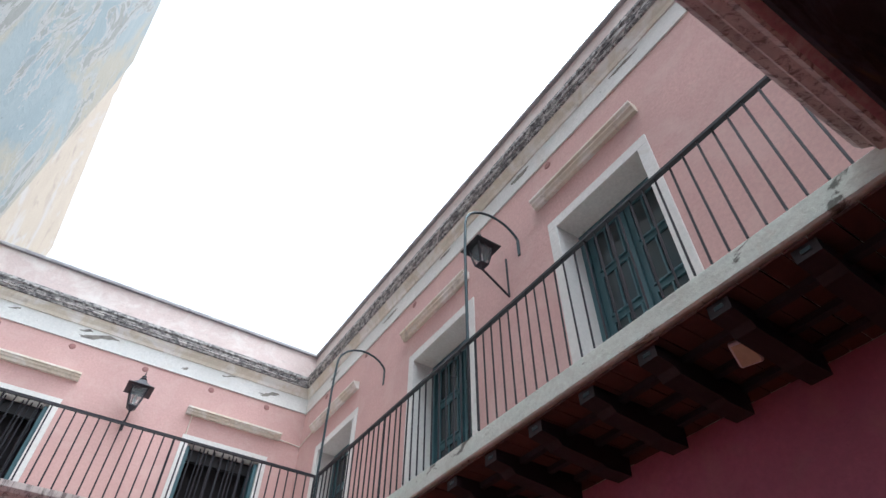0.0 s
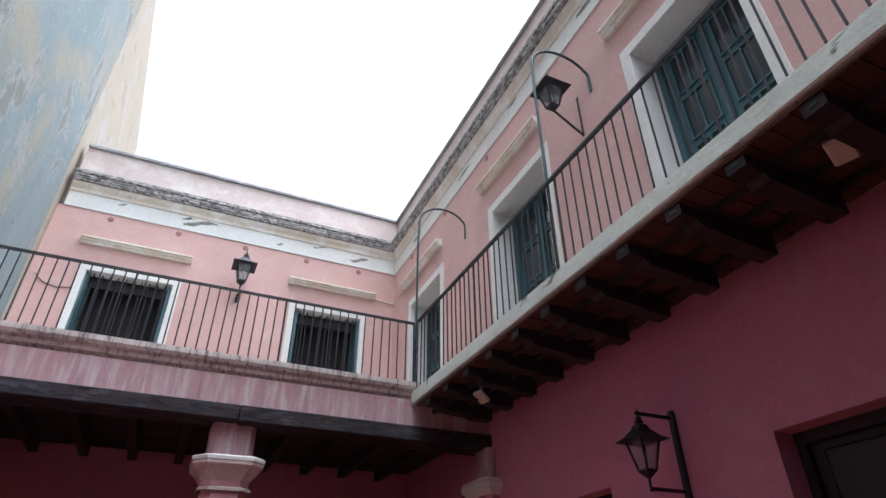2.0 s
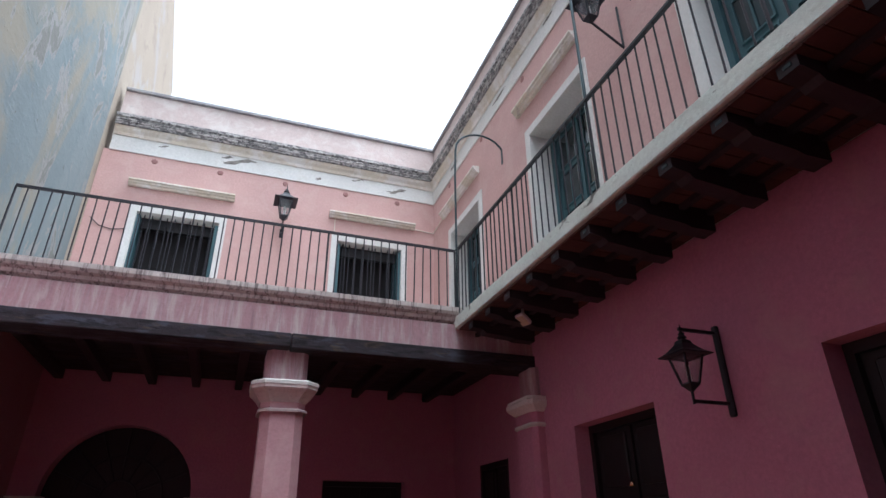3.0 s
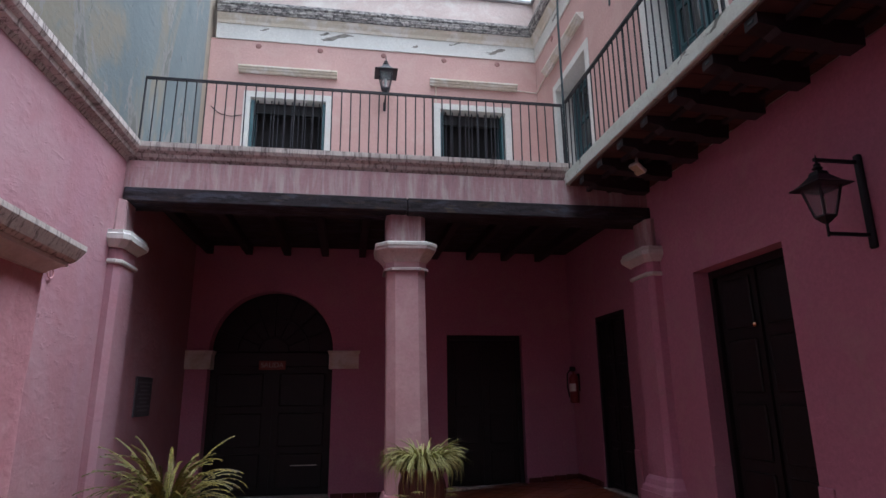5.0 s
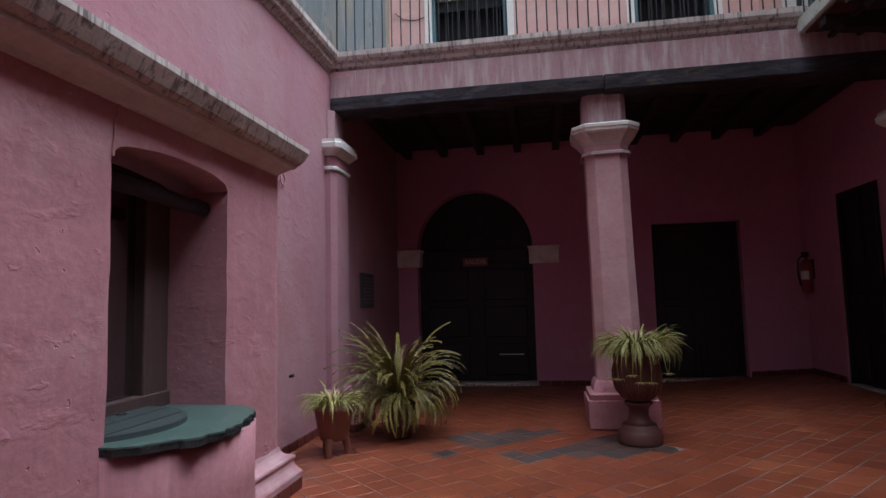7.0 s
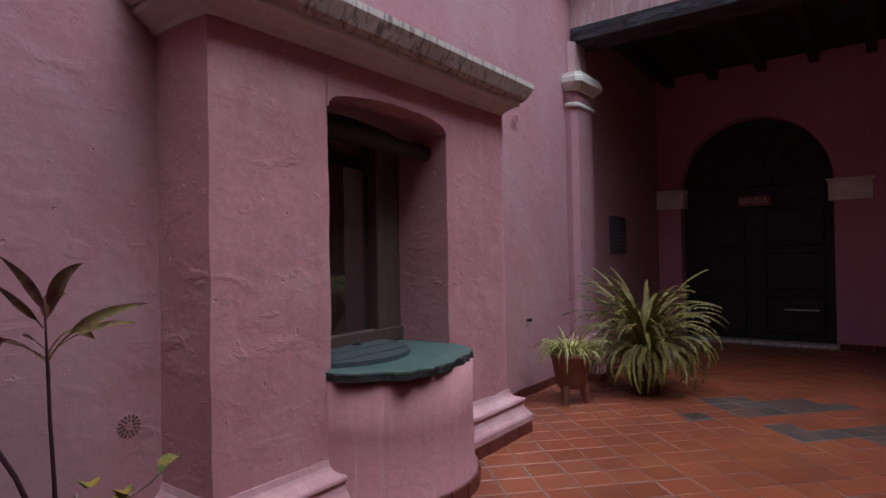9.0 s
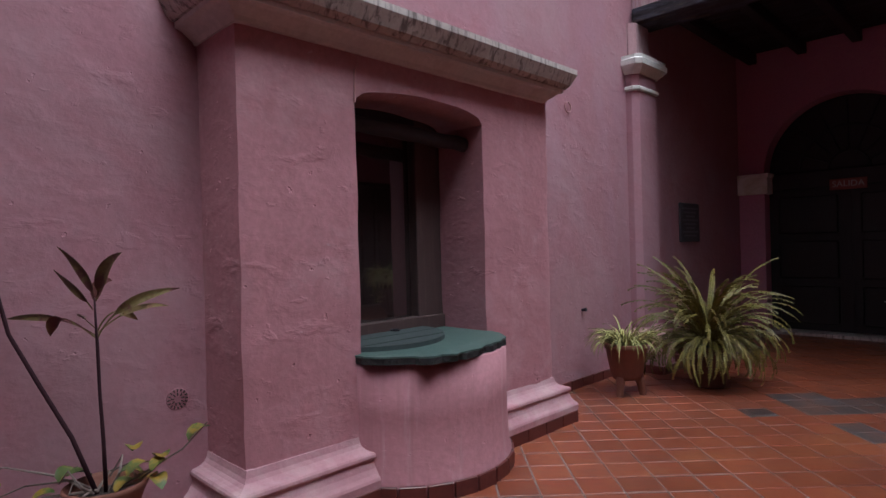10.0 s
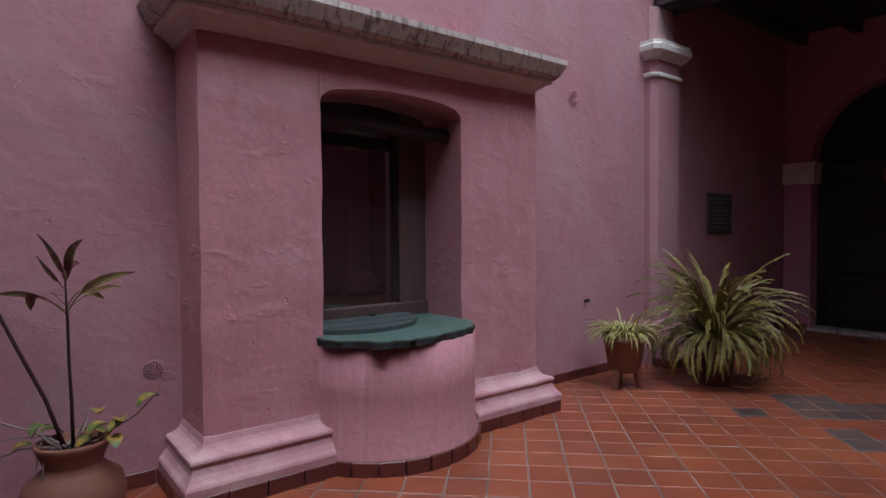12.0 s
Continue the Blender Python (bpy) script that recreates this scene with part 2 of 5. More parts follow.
M_CORDY = mat("cordyline_leaf", (0.20, 0.15, 0.06), 0.45, vary=0.4, bump=0.1, spots=[((0.27, 0.21, 0.10), 9.0, 0.52, 0.66, 0.75), ((0.12, 0.03, 0.038), 7.0, 0.47, 0.56, 0.9)])
M_VINE = mat("young_vine_leaf", (0.08, 0.115, 0.028), 0.5, vary=0.3, bump=0.1, spots=[((0.27, 0.16, 0.02), 12.0, 0.48, 0.58, 0.85)])
M_STEM = mat("brown_stem", (0.045, 0.02, 0.026), 0.9, spec=0.1, bump=0.5, grain=70)
M_TWIG = mat("dry_twig", (0.22, 0.17, 0.15), 0.85, bump=0.3)
M_LAMPWHITE = mat("white_plastic_housing", (0.72, 0.72, 0.70), 0.4, bump=0.0)
M_LAMPGLASS = mat("yellowed_lamp_glass", (0.60, 0.52, 0.36), 0.2, bump=0.0)
M_SIGN = mat("exit_sign_red", (0.24, 0.06, 0.045), 0.5, bump=0.0)
M_SIGN_TEXT = mat("sign_lettering", (0.4, 0.37, 0.34), 0.5, bump=0.0)
M_PLAQUE = mat("dark_bronze_plaque", (0.12, 0.12, 0.14), 0.45, 0.4, bump=0.1)
M_PLAQUE_TEXT = mat("plaque_relief", (0.22, 0.22, 0.24), 0.45, 0.4, bump=0.0)
M_RED = mat("red_enamel", (0.26, 0.03, 0.03), 0.35, bump=0.0)
M_LABEL = mat("white_label", (0.7, 0.68, 0.64), 0.6, bump=0.0)
M_CABLE = mat("pink_painted_cable", (0.5, 0.26, 0.27), 0.7, bump=0.0)
# near-black colour that paints in the shade of rooms not built
M_ROOM_SHADE = mat("painted_room_darkness", (0.02, 0.018, 0.02), 0.95, bump=0.1)


def glassy(name, colour, rough, alpha):
    m = bpy.data.materials.new(name)
    m.use_nodes = True
    b = m.node_tree.nodes["Principled BSDF"]
    b.inputs["Base Color"].default_value, b.inputs["Roughness"].default_value = (*colour, 1), rough
    b.inputs["Alpha"].default_value = alpha
    return m


M_GLASS = glassy("lantern_glass", (0.35, 0.4, 0.42), 0.1, 0.35)
M_PANE = glassy("dark_window_glass", (0.02, 0.03, 0.035), 0.06, 1.0)


# ---- mesh helpers ----
def link(name, bm, material, smooth=False):
    me = bpy.data.meshes.new(name)
    bmesh.ops.recalc_face_normals(bm, faces=bm.faces)
    bm.to_mesh(me)
    bm.free()
    if smooth:
        for p in me.polygons:
            p.use_smooth = True
    me.materials.append(material)
    return new(name, me)


def part(name, bm, material, parent, label="", smooth=False):
    ob = link(name, bm, material, smooth)
    ob.parent = parent
    if label:
        tagged(ob, label)
    return ob


def thing(name, label, category, group="", kind="", at=(0, 0, 0)):
    ob = new(name)
    ob.location = at
    return tagged(ob, label, category, group, kind)


def structure(name, bm, material, label, smooth=False):
    return tagged(link(name, bm, material, smooth), label, "", "", "structure")


def box(bm, x0, x1, y0, y1, z0, z1, bevel=0.0):
    made = bmesh.ops.create_cube(bm, size=1.0, matrix=Matrix.Translation(((x0 + x1) / 2, (y0 + y1) / 2, (z0 + z1) / 2)) @ Matrix.Diagonal((x1 - x0, y1 - y0, z1 - z0, 1)))
    if bevel:
        edges = {e for v in made["verts"] for e in v.link_edges}
        bmesh.ops.bevel(bm, geom=list(edges), offset=bevel, segments=1, affect="EDGES")
    return bm


def one_box(x0, x1, y0, y1, z0, z1, bevel=0.0):
    return box(bmesh.new(), x0, x1, y0, y1, z0, z1, bevel)


def prism(bm, outline, place):
    """A solid from an outline; place(u, v, side) gives the point on side 0 or 1."""
    a = [bm.verts.new(place(u, v, 0)) for u, v in outline]
    b = [bm.verts.new(place(u, v, 1)) for u, v in outline]
    bm.faces.new(a)
    bm.faces.new(b[::-1])
    for i in range(len(a)):
        j = (i + 1) % len(a)
        bm.faces.new((a[i], a[j], b[j], b[i]))
    return bm


def lathe(bm, profile, centre=(0, 0, 0), steps=28, a0=0.0, a1=2 * math.pi, turn=0.0):
    full = abs(a1 - a0 - 2 * math.pi) < 1e-6
    rings = []
    for r, z in profile:
        rings.append([bm.verts.new((centre[0] + r * math.cos(a0 + turn + (a1 - a0) * i / steps), centre[1] + r * math.sin(a0 + turn + (a1 - a0) * i / steps), centre[2] + z))
                      for i in range(steps if full else steps + 1)])
    for p, q in zip(rings, rings[1:]):
        for i in range(steps):
            j = (i + 1) % len(p)
            bm.faces.new((p[i], p[j], q[j], q[i]))
    if full:
        for ring in (rings[0], rings[-1]):
            bm.faces.new(ring)
    return bm


def tube(bm, points, radii, sides=8):
    pts = [Vector(p) for p in points]
    if not isinstance(radii, (list, tuple)):
        radii = [radii] * len(pts)
    rings, side = [], None
    for i, p in enumerate(pts):
        d = (pts[min(i + 1, len(pts) - 1)] - pts[max(i - 1, 0)]).normalized()
        side = d.orthogonal().normalized() if side is None else (side - d * side.dot(d)).normalized()
        up = d.cross(side)
        rings.append([bm.verts.new(p + radii[i] * (math.cos(2 * math.pi * k / sides) * side + math.sin(2 * math.pi * k / sides) * up)) for k in range(sides)])
    for p, q in zip(rings, rings[1:]):
        for k in range(sides):
            bm.faces.new((p[k], p[(k + 1) % sides], q[(k + 1) % sides], q[k]))
    bm.faces.new(rings[0][::-1])
    bm.faces.new(rings[-1])
    return bm


def squared(half, z, chamfer):
    """An eight-cornered ring: a square of that half width with cut corners."""
    h, c = half, chamfer
    return [Vector((x, y, z)) for x, y in ((h, -h + c), (h, h - c), (h - c, h), (-h + c, h), (-h, h - c), (-h, -h + c), (-h + c, -h), (h - c, -h))]


def stack(bm, rows, centre):
    """Rings of cut-cornered squares on one another: (half, z, chamfer)."""
    rings = [[bm.verts.new(Vector(centre) + v) for v in squared(*r)] for r in rows]
    for p, q in zip(rings, rings[1:]):
        for i in range(8):
            bm.faces.new((p[i], p[(i + 1) % 8], q[(i + 1) % 8], q[i]))
    bm.faces.new(rings[0])
    bm.faces.new(rings[-1])
    return bm


def wall(name, material, label, axis, face, deep, u0, u1, z0, z1, holes=()):
    """A wall across the axis, from its face to face + deep, with rectangular openings (u0, u1, z0, z1) through it."""
    us = sorted({u0, u1, *(h[0] for h in holes), *(h[1] for h in holes)})
    zs = sorted({z0, z1, *(h[2] for h in holes), *(h[3] for h in holes)})
    us, zs = [u for u in us if u0 <= u <= u1], [z for z in zs if z0 <= z <= z1]
    solid = lambda i, j: 0 <= i < len(us) - 1 and 0 <= j < len(zs) - 1 and not any(
        h[0] <= (us[i] + us[i + 1]) / 2 <= h[1] and h[2] <= (zs[j] + zs[j + 1]) / 2 <= h[3] for h in holes)
    bm, cache = bmesh.new(), {}

    def at(u, z, side):
        key = (u, z, side)
        if key not in cache:
            d = face + deep * side
            cache[key] = bm.verts.new((d, u, z) if axis == "x" else (u, d, z))
        return cache[key]

    for i in range(len(us) - 1):
        for j in range(len(zs) - 1):
            if not solid(i, j):
                continue
            a, b, c, d = us[i], us[i + 1], zs[j], zs[j + 1]
            for s in (0, 1):
                bm.faces.new((at(a, c, s), at(b, c, s), at(b, d, s), at(a, d, s)))
            for di, dj, p, q in ((-1, 0, (a, c), (a, d)), (1, 0, (b, c), (b, d)), (0, -1, (a, c), (b, c)), (0, 1, (a, d), (b, d))):
                if not solid(i + di, j + dj):
                    bm.faces.new((at(*p, 0), at(*q, 0), at(*q, 1), at(*p, 1)))
    return structure(name, bm, material, label)


def moulding(name, material, label, profile, ends, axis, face, way):
    """A moulding along the axis between two ends; profile: (how far it stands out, z)."""
    def place(u, v, s):
        d = face + way * u
        return (d, ends[s], v) if axis == "y" else (ends[s], d, v)
    return structure(name, prism(bmesh.new(), profile, place), material, label)


XW, XE, YN, YF, ZS = -1.98, 4.27, 11.0, 7.64, 4.47   # west wall, upper east wall, north wall, gallery front, upper floor
XL = 4.55   # lower east wall


def floor_z(x, y=0.0):
    """The paving climbs gently towards the east wall."""
    return 0.062 * max(0.0, x - 1.5)

# ---- setting ----
bm = bmesh.new()
xs, ys = [-2.6, 1.5, 5.2], [-3.4, 11.8]
grid = [[bm.verts.new((x, y, floor_z(x) - 0.005)) for x in xs] for y in ys]
for i in range(2):
    bm.faces.new((grid[0][i], grid[0][i + 1], grid[1][i + 1], grid[1][i]))
floor = structure("floor", bm, M_GROUT, "terracotta tile paving laid diagonally with pale grey joints")
bm = one_box(-400, 400, -400, 400, -0.4, -0.3)
structure("ground", bm, M_GROUT, "bare ground under and around the courtyard house")

# east wall, lower storey: recessed inside the gallery
wall("wall_east_lower", M_PINK, "pink plastered courtyard wall with deep door openings", "x", XL, 0.6, -2.6, 7.75, -0.1, 4.255,
     [(5.37, 6.80, -0.1, 2.95), (2.1, 3.55, -0.1, 3.0)])
wall("wall_east_gallery", M_PINK, "pink plastered side wall inside the gallery", "x", XL + 0.1, 0.5, 7.75, 11.4, -0.1, 4.255, [(8.80, 9.86, -0.1, 2.82)])
wall("wall_east_upper", M_PINK_LIFTED, "pink plastered upper wall with three balcony doors", "x", XE, 0.6, -2.6, 11.4, ZS - 0.02, 8.2,
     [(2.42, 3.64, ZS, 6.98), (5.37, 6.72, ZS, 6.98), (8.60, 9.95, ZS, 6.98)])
wall("wall_north_upper", M_PINK_LIFTED, "pink plastered upper wall with two barred windows", "y", YN, 0.5, XW - 0.4, XE, ZS - 0.02, 8.2,
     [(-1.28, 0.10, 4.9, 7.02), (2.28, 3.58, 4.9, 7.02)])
# north wall of the gallery with an arched doorway
bm = bmesh.new()
ax, ar, spring = -0.62, 1.01, 2.36
arc = [(ax + ar * math.cos(a), spring + 1.02 * math.sin(a)) for a in [math.pi * i / 24 for i in range(25)]]
for x0, x1, z0, z1 in ((XW - 0.4, ax - ar, -0.1, ZS - 0.02), (ax + ar, 2.36, -0.1, ZS - 0.02), (2.36, 3.73, 2.65, ZS - 0.02), (3.73, XL + 0.7, -0.1, ZS - 0.02)):
    box(bm, x0, x1, YN, YN + 0.5, z0, z1)
prism(bm, [(ax + ar, ZS - 0.02)] + arc + [(ax - ar, ZS - 0.02)], lambda u, v, s: (u, YN + 0.5 * s, v))
structure("wall_north_gallery", bm, M_PINK, "pink plastered back wall with an arched doorway")
wall("wall_west", M_PINK_WEST, "uneven pink plastered wall", "x", XW, -0.4, -3.2, 11.4, -0.1, 4.42, [(3.42, 4.60, 0.74, 2.5)])
# tall neighbouring wall over the west side
outline = [(-3.2, 4.42), (10.5, 4.42), (10.5, 15.6), (9.0, 16.6), (2.0, 20.5), (-3.2, 20.5)]
structure("wall_party", prism(bmesh.new(), outline, lambda u, v, s: (XW - 0.03 - 0.6 * s, u, v)), M_PARTY, "tall neighbouring wall with peeling blue and cream paint")
outline = [(10.503, 4.42), (15.5, 4.42), (15.5, 13.3), (11.4, 14.95), (11.2, 14.95), (11.2, 15.15), (10.503, 15.55)]
structure("wall_gable", prism(bmesh.new(), outline, lambda u, v, s: (XW - 0.09 - 0.5 * s, u, v)), M_GABLE, "faded beige gable end of the neighbouring building")
# south wing behind the camera
# unseen wall, carried up to 8.2 to cut the light from the south
wall("wall_south", M_PINK, "unseen pink wall added behind the camera to hold back southern light", "y", -2.6, -0.5, XW - 0.4, XE + 0.6, -0.1, 8.2)
structure("slab_south", one_box(XW, XL, -2.6, 0.60, 4.1, ZS), M_BEAM, "dark timber floor over the south gallery")
structure("fascia_south", one_box(XW, 3.42, 0.60, 0.78, 4.02, 4.32), M_PINK_WEATHERED, "stained pink fascia of the south gallery")
structure("beam_south", one_box(XW, XL, 0.50, 0.74, 3.85, 4.018, 0.015), M_BEAM, "dark timber lintel over the south gallery")

CORNICE = [(0, 4.32), (0.03, 4.32), (0.05, 4.36), (0.10, 4.39), (0.11, 4.43), (0.15, 4.46), (0.17, 4.50), (0.17, 4.56), (0.0, 4.58)]
moulding("cornice_south", M_STONE, "weathered grey cornice of the south gallery", CORNICE, (XW, 3.4), "x", 0.78, 1)
moulding("cornice_west", M_STONE, "weathered grey cornice on the west wall", [(a - 0.02, b) for a, b in CORNICE], (0.93, YF + 0.02), "y", XW, 1)

# north gallery front
structure("fascia", one_box(XW, XL, YF + 0.02, YF + 0.45, 4.0, 4.34), M_PINK_WEATHERED, "water-stained pink fascia above the timber lintel")
moulding("cornice_north", M_STONE, "weathered grey cornice under the railing", CORNICE, (XW + 0.003, 3.5), "x", YF + 0.12, -1)
structure("terrace_floor", one_box(XW, XE, YF + 0.12, YN, 4.34, ZS), M_STONE, "upper terrace floor over the gallery")
lintel = thing("lintel_beam", "long dark weathered timber lintel on the gallery column", "beam")
part("timber", one_box(XW + 0.02, 1.33, YF - 0.02, YF + 0.4, 3.826, 3.998, 0.012), M_BEAM, lintel)
part("timber", one_box(1.336, XL + 0.1, YF - 0.03, YF + 0.4, 3.812, 3.997, 0.012), M_BEAM, lintel)
structure("ceiling", one_box(XW, XL + 0.2, YF + 0.45, YN, 4.16, 4.339), M_BEAM, "dark boarded ceiling of the gallery")
joist = thing("ceiling_joist", "dark timber joist under the gallery ceiling", "beam", "gallery joists")
part("timber", one_box(-0.06, 0.06, 0, 3.0, 0, 0.15, 0.01), M_JOIST, joist)
for i in range(10):
    m = pose(-1.75 + 0.65 * i, YF + 0.4, 4.008)
    if i:
        copy_thing(joist, m)
    else:
        joist.matrix_basis = m

# balcony along the east wall
XB = 3.42
bm = one_box(XB, XL + 0.3, 0.85, YF + 0.1, 4.275, ZS - 0.024, 0.012)
structure("balcony_slab", bm, M_SLABEDGE, "pale cracked balcony slab with a stained edge")
bracket = thing("balcony_bracket", "dark timber balcony bracket tapering to a pale metal-capped end", "bracket", "balcony brackets")
side = [(0, 0.24), (0, 0.14), (0.14, 0.12), (0.18, 0.08), (0.55, 0.05), (0.6, 0.03), (0.85, 0.03), (0.87, 0.24)]
part("timber", prism(bmesh.new(), side, lambda u, v, s: (u, -0.07 + 0.14 * s, v)), M_JOIST, bracket)
part("end_cap", one_box(-0.006, 0.02, -0.03, 0.03, 0.17, 0.20, 0.004), M_HOOP, bracket, "pale metal end cap")
for i in range(12):
    m = pose(XB + 0.05, 1.40 + 0.53 * i, 4.015)
    if i:
        copy_thing(bracket, m)
    else:
        bracket.matrix_basis = m
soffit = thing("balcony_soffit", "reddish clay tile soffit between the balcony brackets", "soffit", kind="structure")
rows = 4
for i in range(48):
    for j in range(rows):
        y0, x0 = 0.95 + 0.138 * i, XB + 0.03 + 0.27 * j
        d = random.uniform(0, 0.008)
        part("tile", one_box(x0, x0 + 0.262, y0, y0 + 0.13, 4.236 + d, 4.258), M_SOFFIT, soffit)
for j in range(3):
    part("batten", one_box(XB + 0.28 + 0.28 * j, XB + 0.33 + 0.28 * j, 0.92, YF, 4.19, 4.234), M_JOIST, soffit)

# upper frieze, cornice and parapet
FRIEZE = [(0, 8.2), (0.02, 8.2), (0.02, 8.52), (0, 8.52)]
COVE = [(0, 8.52), (0.035, 8.52), (0.05, 8.58), (0.09, 8.64), (0.11, 8.70), (0, 8.70)]
EDGE = [(0, 8.70), (0.14, 8.70), (0.15, 8.74), (0.15, 8.83), (0.18, 8.86), (0.18, 8.92), (0.0, 8.96)]
for name, prof, material, label in (("frieze", FRIEZE, M_WHITE, "white frieze band with flaking paint"), ("cove", COVE, M_CREAM, "peeling cream cove under the cornice"),
                                    ("eaves_moulding", EDGE, M_MOULD, "black-stained eaves moulding")):
    moulding(name + "_north", material, label, prof, (XW, XE - 0.001), "x", YN, -1)
    moulding(name + "_east", material, label, prof, (-2.6, YN - 0.001), "y", XE, -1)
M_EAVES_BRICK = mat("sooty_eaves_brick", (0.42, 0.39, 0.37), 0.95, vary=0.45, spots=[((0.07, 0.065, 0.07), 6.0, 0.44, 0.56, 0.9, (1, 1, 1.5)), ((0.6, 0.58, 0.55), 9.0, 0.6, 0.7, 0.5)], bump=0.5, bump_dist=0.008)
brick_along = {}
for axis, sx, sy in (("x", 0.118, 0.03), ("y", 0.03, 0.118)):
    me = bpy.data.meshes.new("brick")
    bm = one_box(-sx / 2, sx / 2, -sy / 2, sy / 2, -0.020, 0.020, 0.004)
    bm.to_mesh(me)
    bm.free()
    me.materials.append(M_EAVES_BRICK)
    brick_along[axis] = me
rnd = random.Random(51)
for axis, start, count, ends in (("x", XW + 0.07, 48, bpy.data.objects["eaves_moulding_north"]), ("y", YN - 0.23, 72, bpy.data.objects["eaves_moulding_east"])):
    for course in range(2):
        for i in range(count):
            o = new("brick", brick_along[axis])
            o.parent = ends
            u, out = 0.126 * i + 0.063 * course, 0.148 + rnd.uniform(-0.006, 0.008)
            place = (start + u, YN - out, 8.764 + 0.045 * course) if axis == "x" else (XE - out, start - u, 8.764 + 0.045 * course)
            o.matrix_basis = Matrix.Translation(place) @ pose(0, 0, 0, rnd.uniform(-2, 2), rnd.uniform(-2, 2), rnd.uniform(-1.5, 1.5))
for name, bm in (("parapet_north", one_box(XW, XE + 0.5, YN + 0.003, YN + 0.3, 8.2, 9.56)), ("parapet_east", one_box(XE + 0.003, XE + 0.3, -2.6, YN, 8.2, 9.56))):
    structure(name, bm, M_PARAPET, "pink roof parapet with sky glare painted into its colour and peeling paint")
structure("coping_north", one_box(XW, XE + 0.5, YN - 0.05, YN + 0.34, 9.56, 9.63, 0.01), M_COPING, "dark coping on the parapet")
structure("coping_east", one_box(XE - 0.05, XE + 0.34, -2.6, YN - 0.06, 9.56, 9.63, 0.01), M_COPING, "dark coping on the parapet")


# paint fallen off the frieze and the cove
rnd = random.Random(77)
peel = thing("peeled_plaster", "grey bare patches where the frieze paint has flaked off", "peeling paint", kind="stuff")
bm = bmesh.new()
for u, v, w, h in ((0.25, 8.40, 0.34, 0.055), (0.02, 8.455, 0.12, 0.03), (1.80, 8.34, 0.07, 0.03), (3.45, 8.37, 0.22, 0.05), (-1.1, 8.44, 0.1, 0.02), (2.6, 8.47, 0.16, 0.02)):
    prism(bm, [(u + w * math.cos(a) * k, v + h * math.sin(a) * k + 0.2 * w * math.sin(2.0 * math.cos(a))) for a, k in [(2 * math.pi * i / 18, rnd.uniform(0.55, 1.1)) for i in range(18)]], lambda p, q, s: (p, YN - 0.0235 + 0.003 * s, q))
for u, v, w, h in ((2.2, 8.44, 0.25, 0.03), (4.1, 8.42, 0.2, 0.045), (5.9, 8.46, 0.16, 0.03), (7.6, 8.40, 0.28, 0.03), (9.7, 8.38, 0.2, 0.04)):
    prism(bm, [(u + w * math.cos(a) * k, v + h * math.sin(a) * k) for a, k in [(2 * math.pi * i / 18, rnd.uniform(0.55, 1.1)) for i in range(18)]], lambda p, q, s: (XE - 0.0235 + 0.003 * s, p, q))
part("flake", bm, mat("bare_grey_plaster", (0.27, 0.25, 0.22), 0.95, spots=[((0.1, 0.09, 0.085), 14.0, 0.5, 0.62, 0.8)], bump=0.5), peel)


# ---- gallery columns ----
def column(name, label, centre, base):
    t = thing(name, label, "column")
    part("plinth", stack(bmesh.new(), [(0.385, base, 0.012), (0.385, base + 0.30, 0.012)], centre), M_PINK_ROUGH, t)
    part("base_moulding", stack(bmesh.new(), [(0.35, base + 0.302, 0.05), (0.36, base + 0.36, 0.06), (0.31, base + 0.38, 0.08), (0.30, base + 0.44, 0.1), (0.275, base + 0.50, 0.1)], centre), M_PINK_ROUGH, t)
    part("shaft", stack(bmesh.new(), [(0.256, base + 0.50, 0.105), (0.242, 2.0, 0.1), (0.238, 3.130, 0.098)], centre), M_COLUMN, t)
    part("neck_ring", stack(bmesh.new(), [(0.262, 3.130, 0.1), (0.278, 3.090, 0.1), (0.278, 3.115, 0.1), (0.262, 3.130, 0.1)], centre), M_CAPITAL, t, "pale painted neck ring")
    part("neck", stack(bmesh.new(), [(0.25, 3.130, 0.1), (0.255, 3.20, 0.1)], centre), M_COLUMN, t)
    part("capital", stack(bmesh.new(), [(0.262, 3.20, 0.11), (0.272, 3.22, 0.11), (0.29, 3.25, 0.115), (0.325, 3.295, 0.125), (0.362, 3.33, 0.135), (0.376, 3.348, 0.14), (0.376, 3.385, 0.14)], centre), M_CAPITAL, t, "stained pinkish capital")
    part("abacus", stack(bmesh.new(), [(0.384, 3.386, 0.14), (0.386, 3.42, 0.14), (0.372, 3.436, 0.14), (0.25, 3.45, 0.1)], centre), M_WHITE, t, "dirty white abacus")
    part("block", stack(bmesh.new(), [(0.245, 3.445, 0.06), (0.245, 3.814, 0.06)], centre), M_PINK_WEATHERED, t)
    t.matrix_basis = Matrix.Translation((0.05, 0, 0)) @ pose(0, 0, 0, 0, -0.8, 0)
    return t


column("gallery_column", "pink plastered octagonal column with a pale capital", (1.335, YF + 0.39, 0), 0.0)


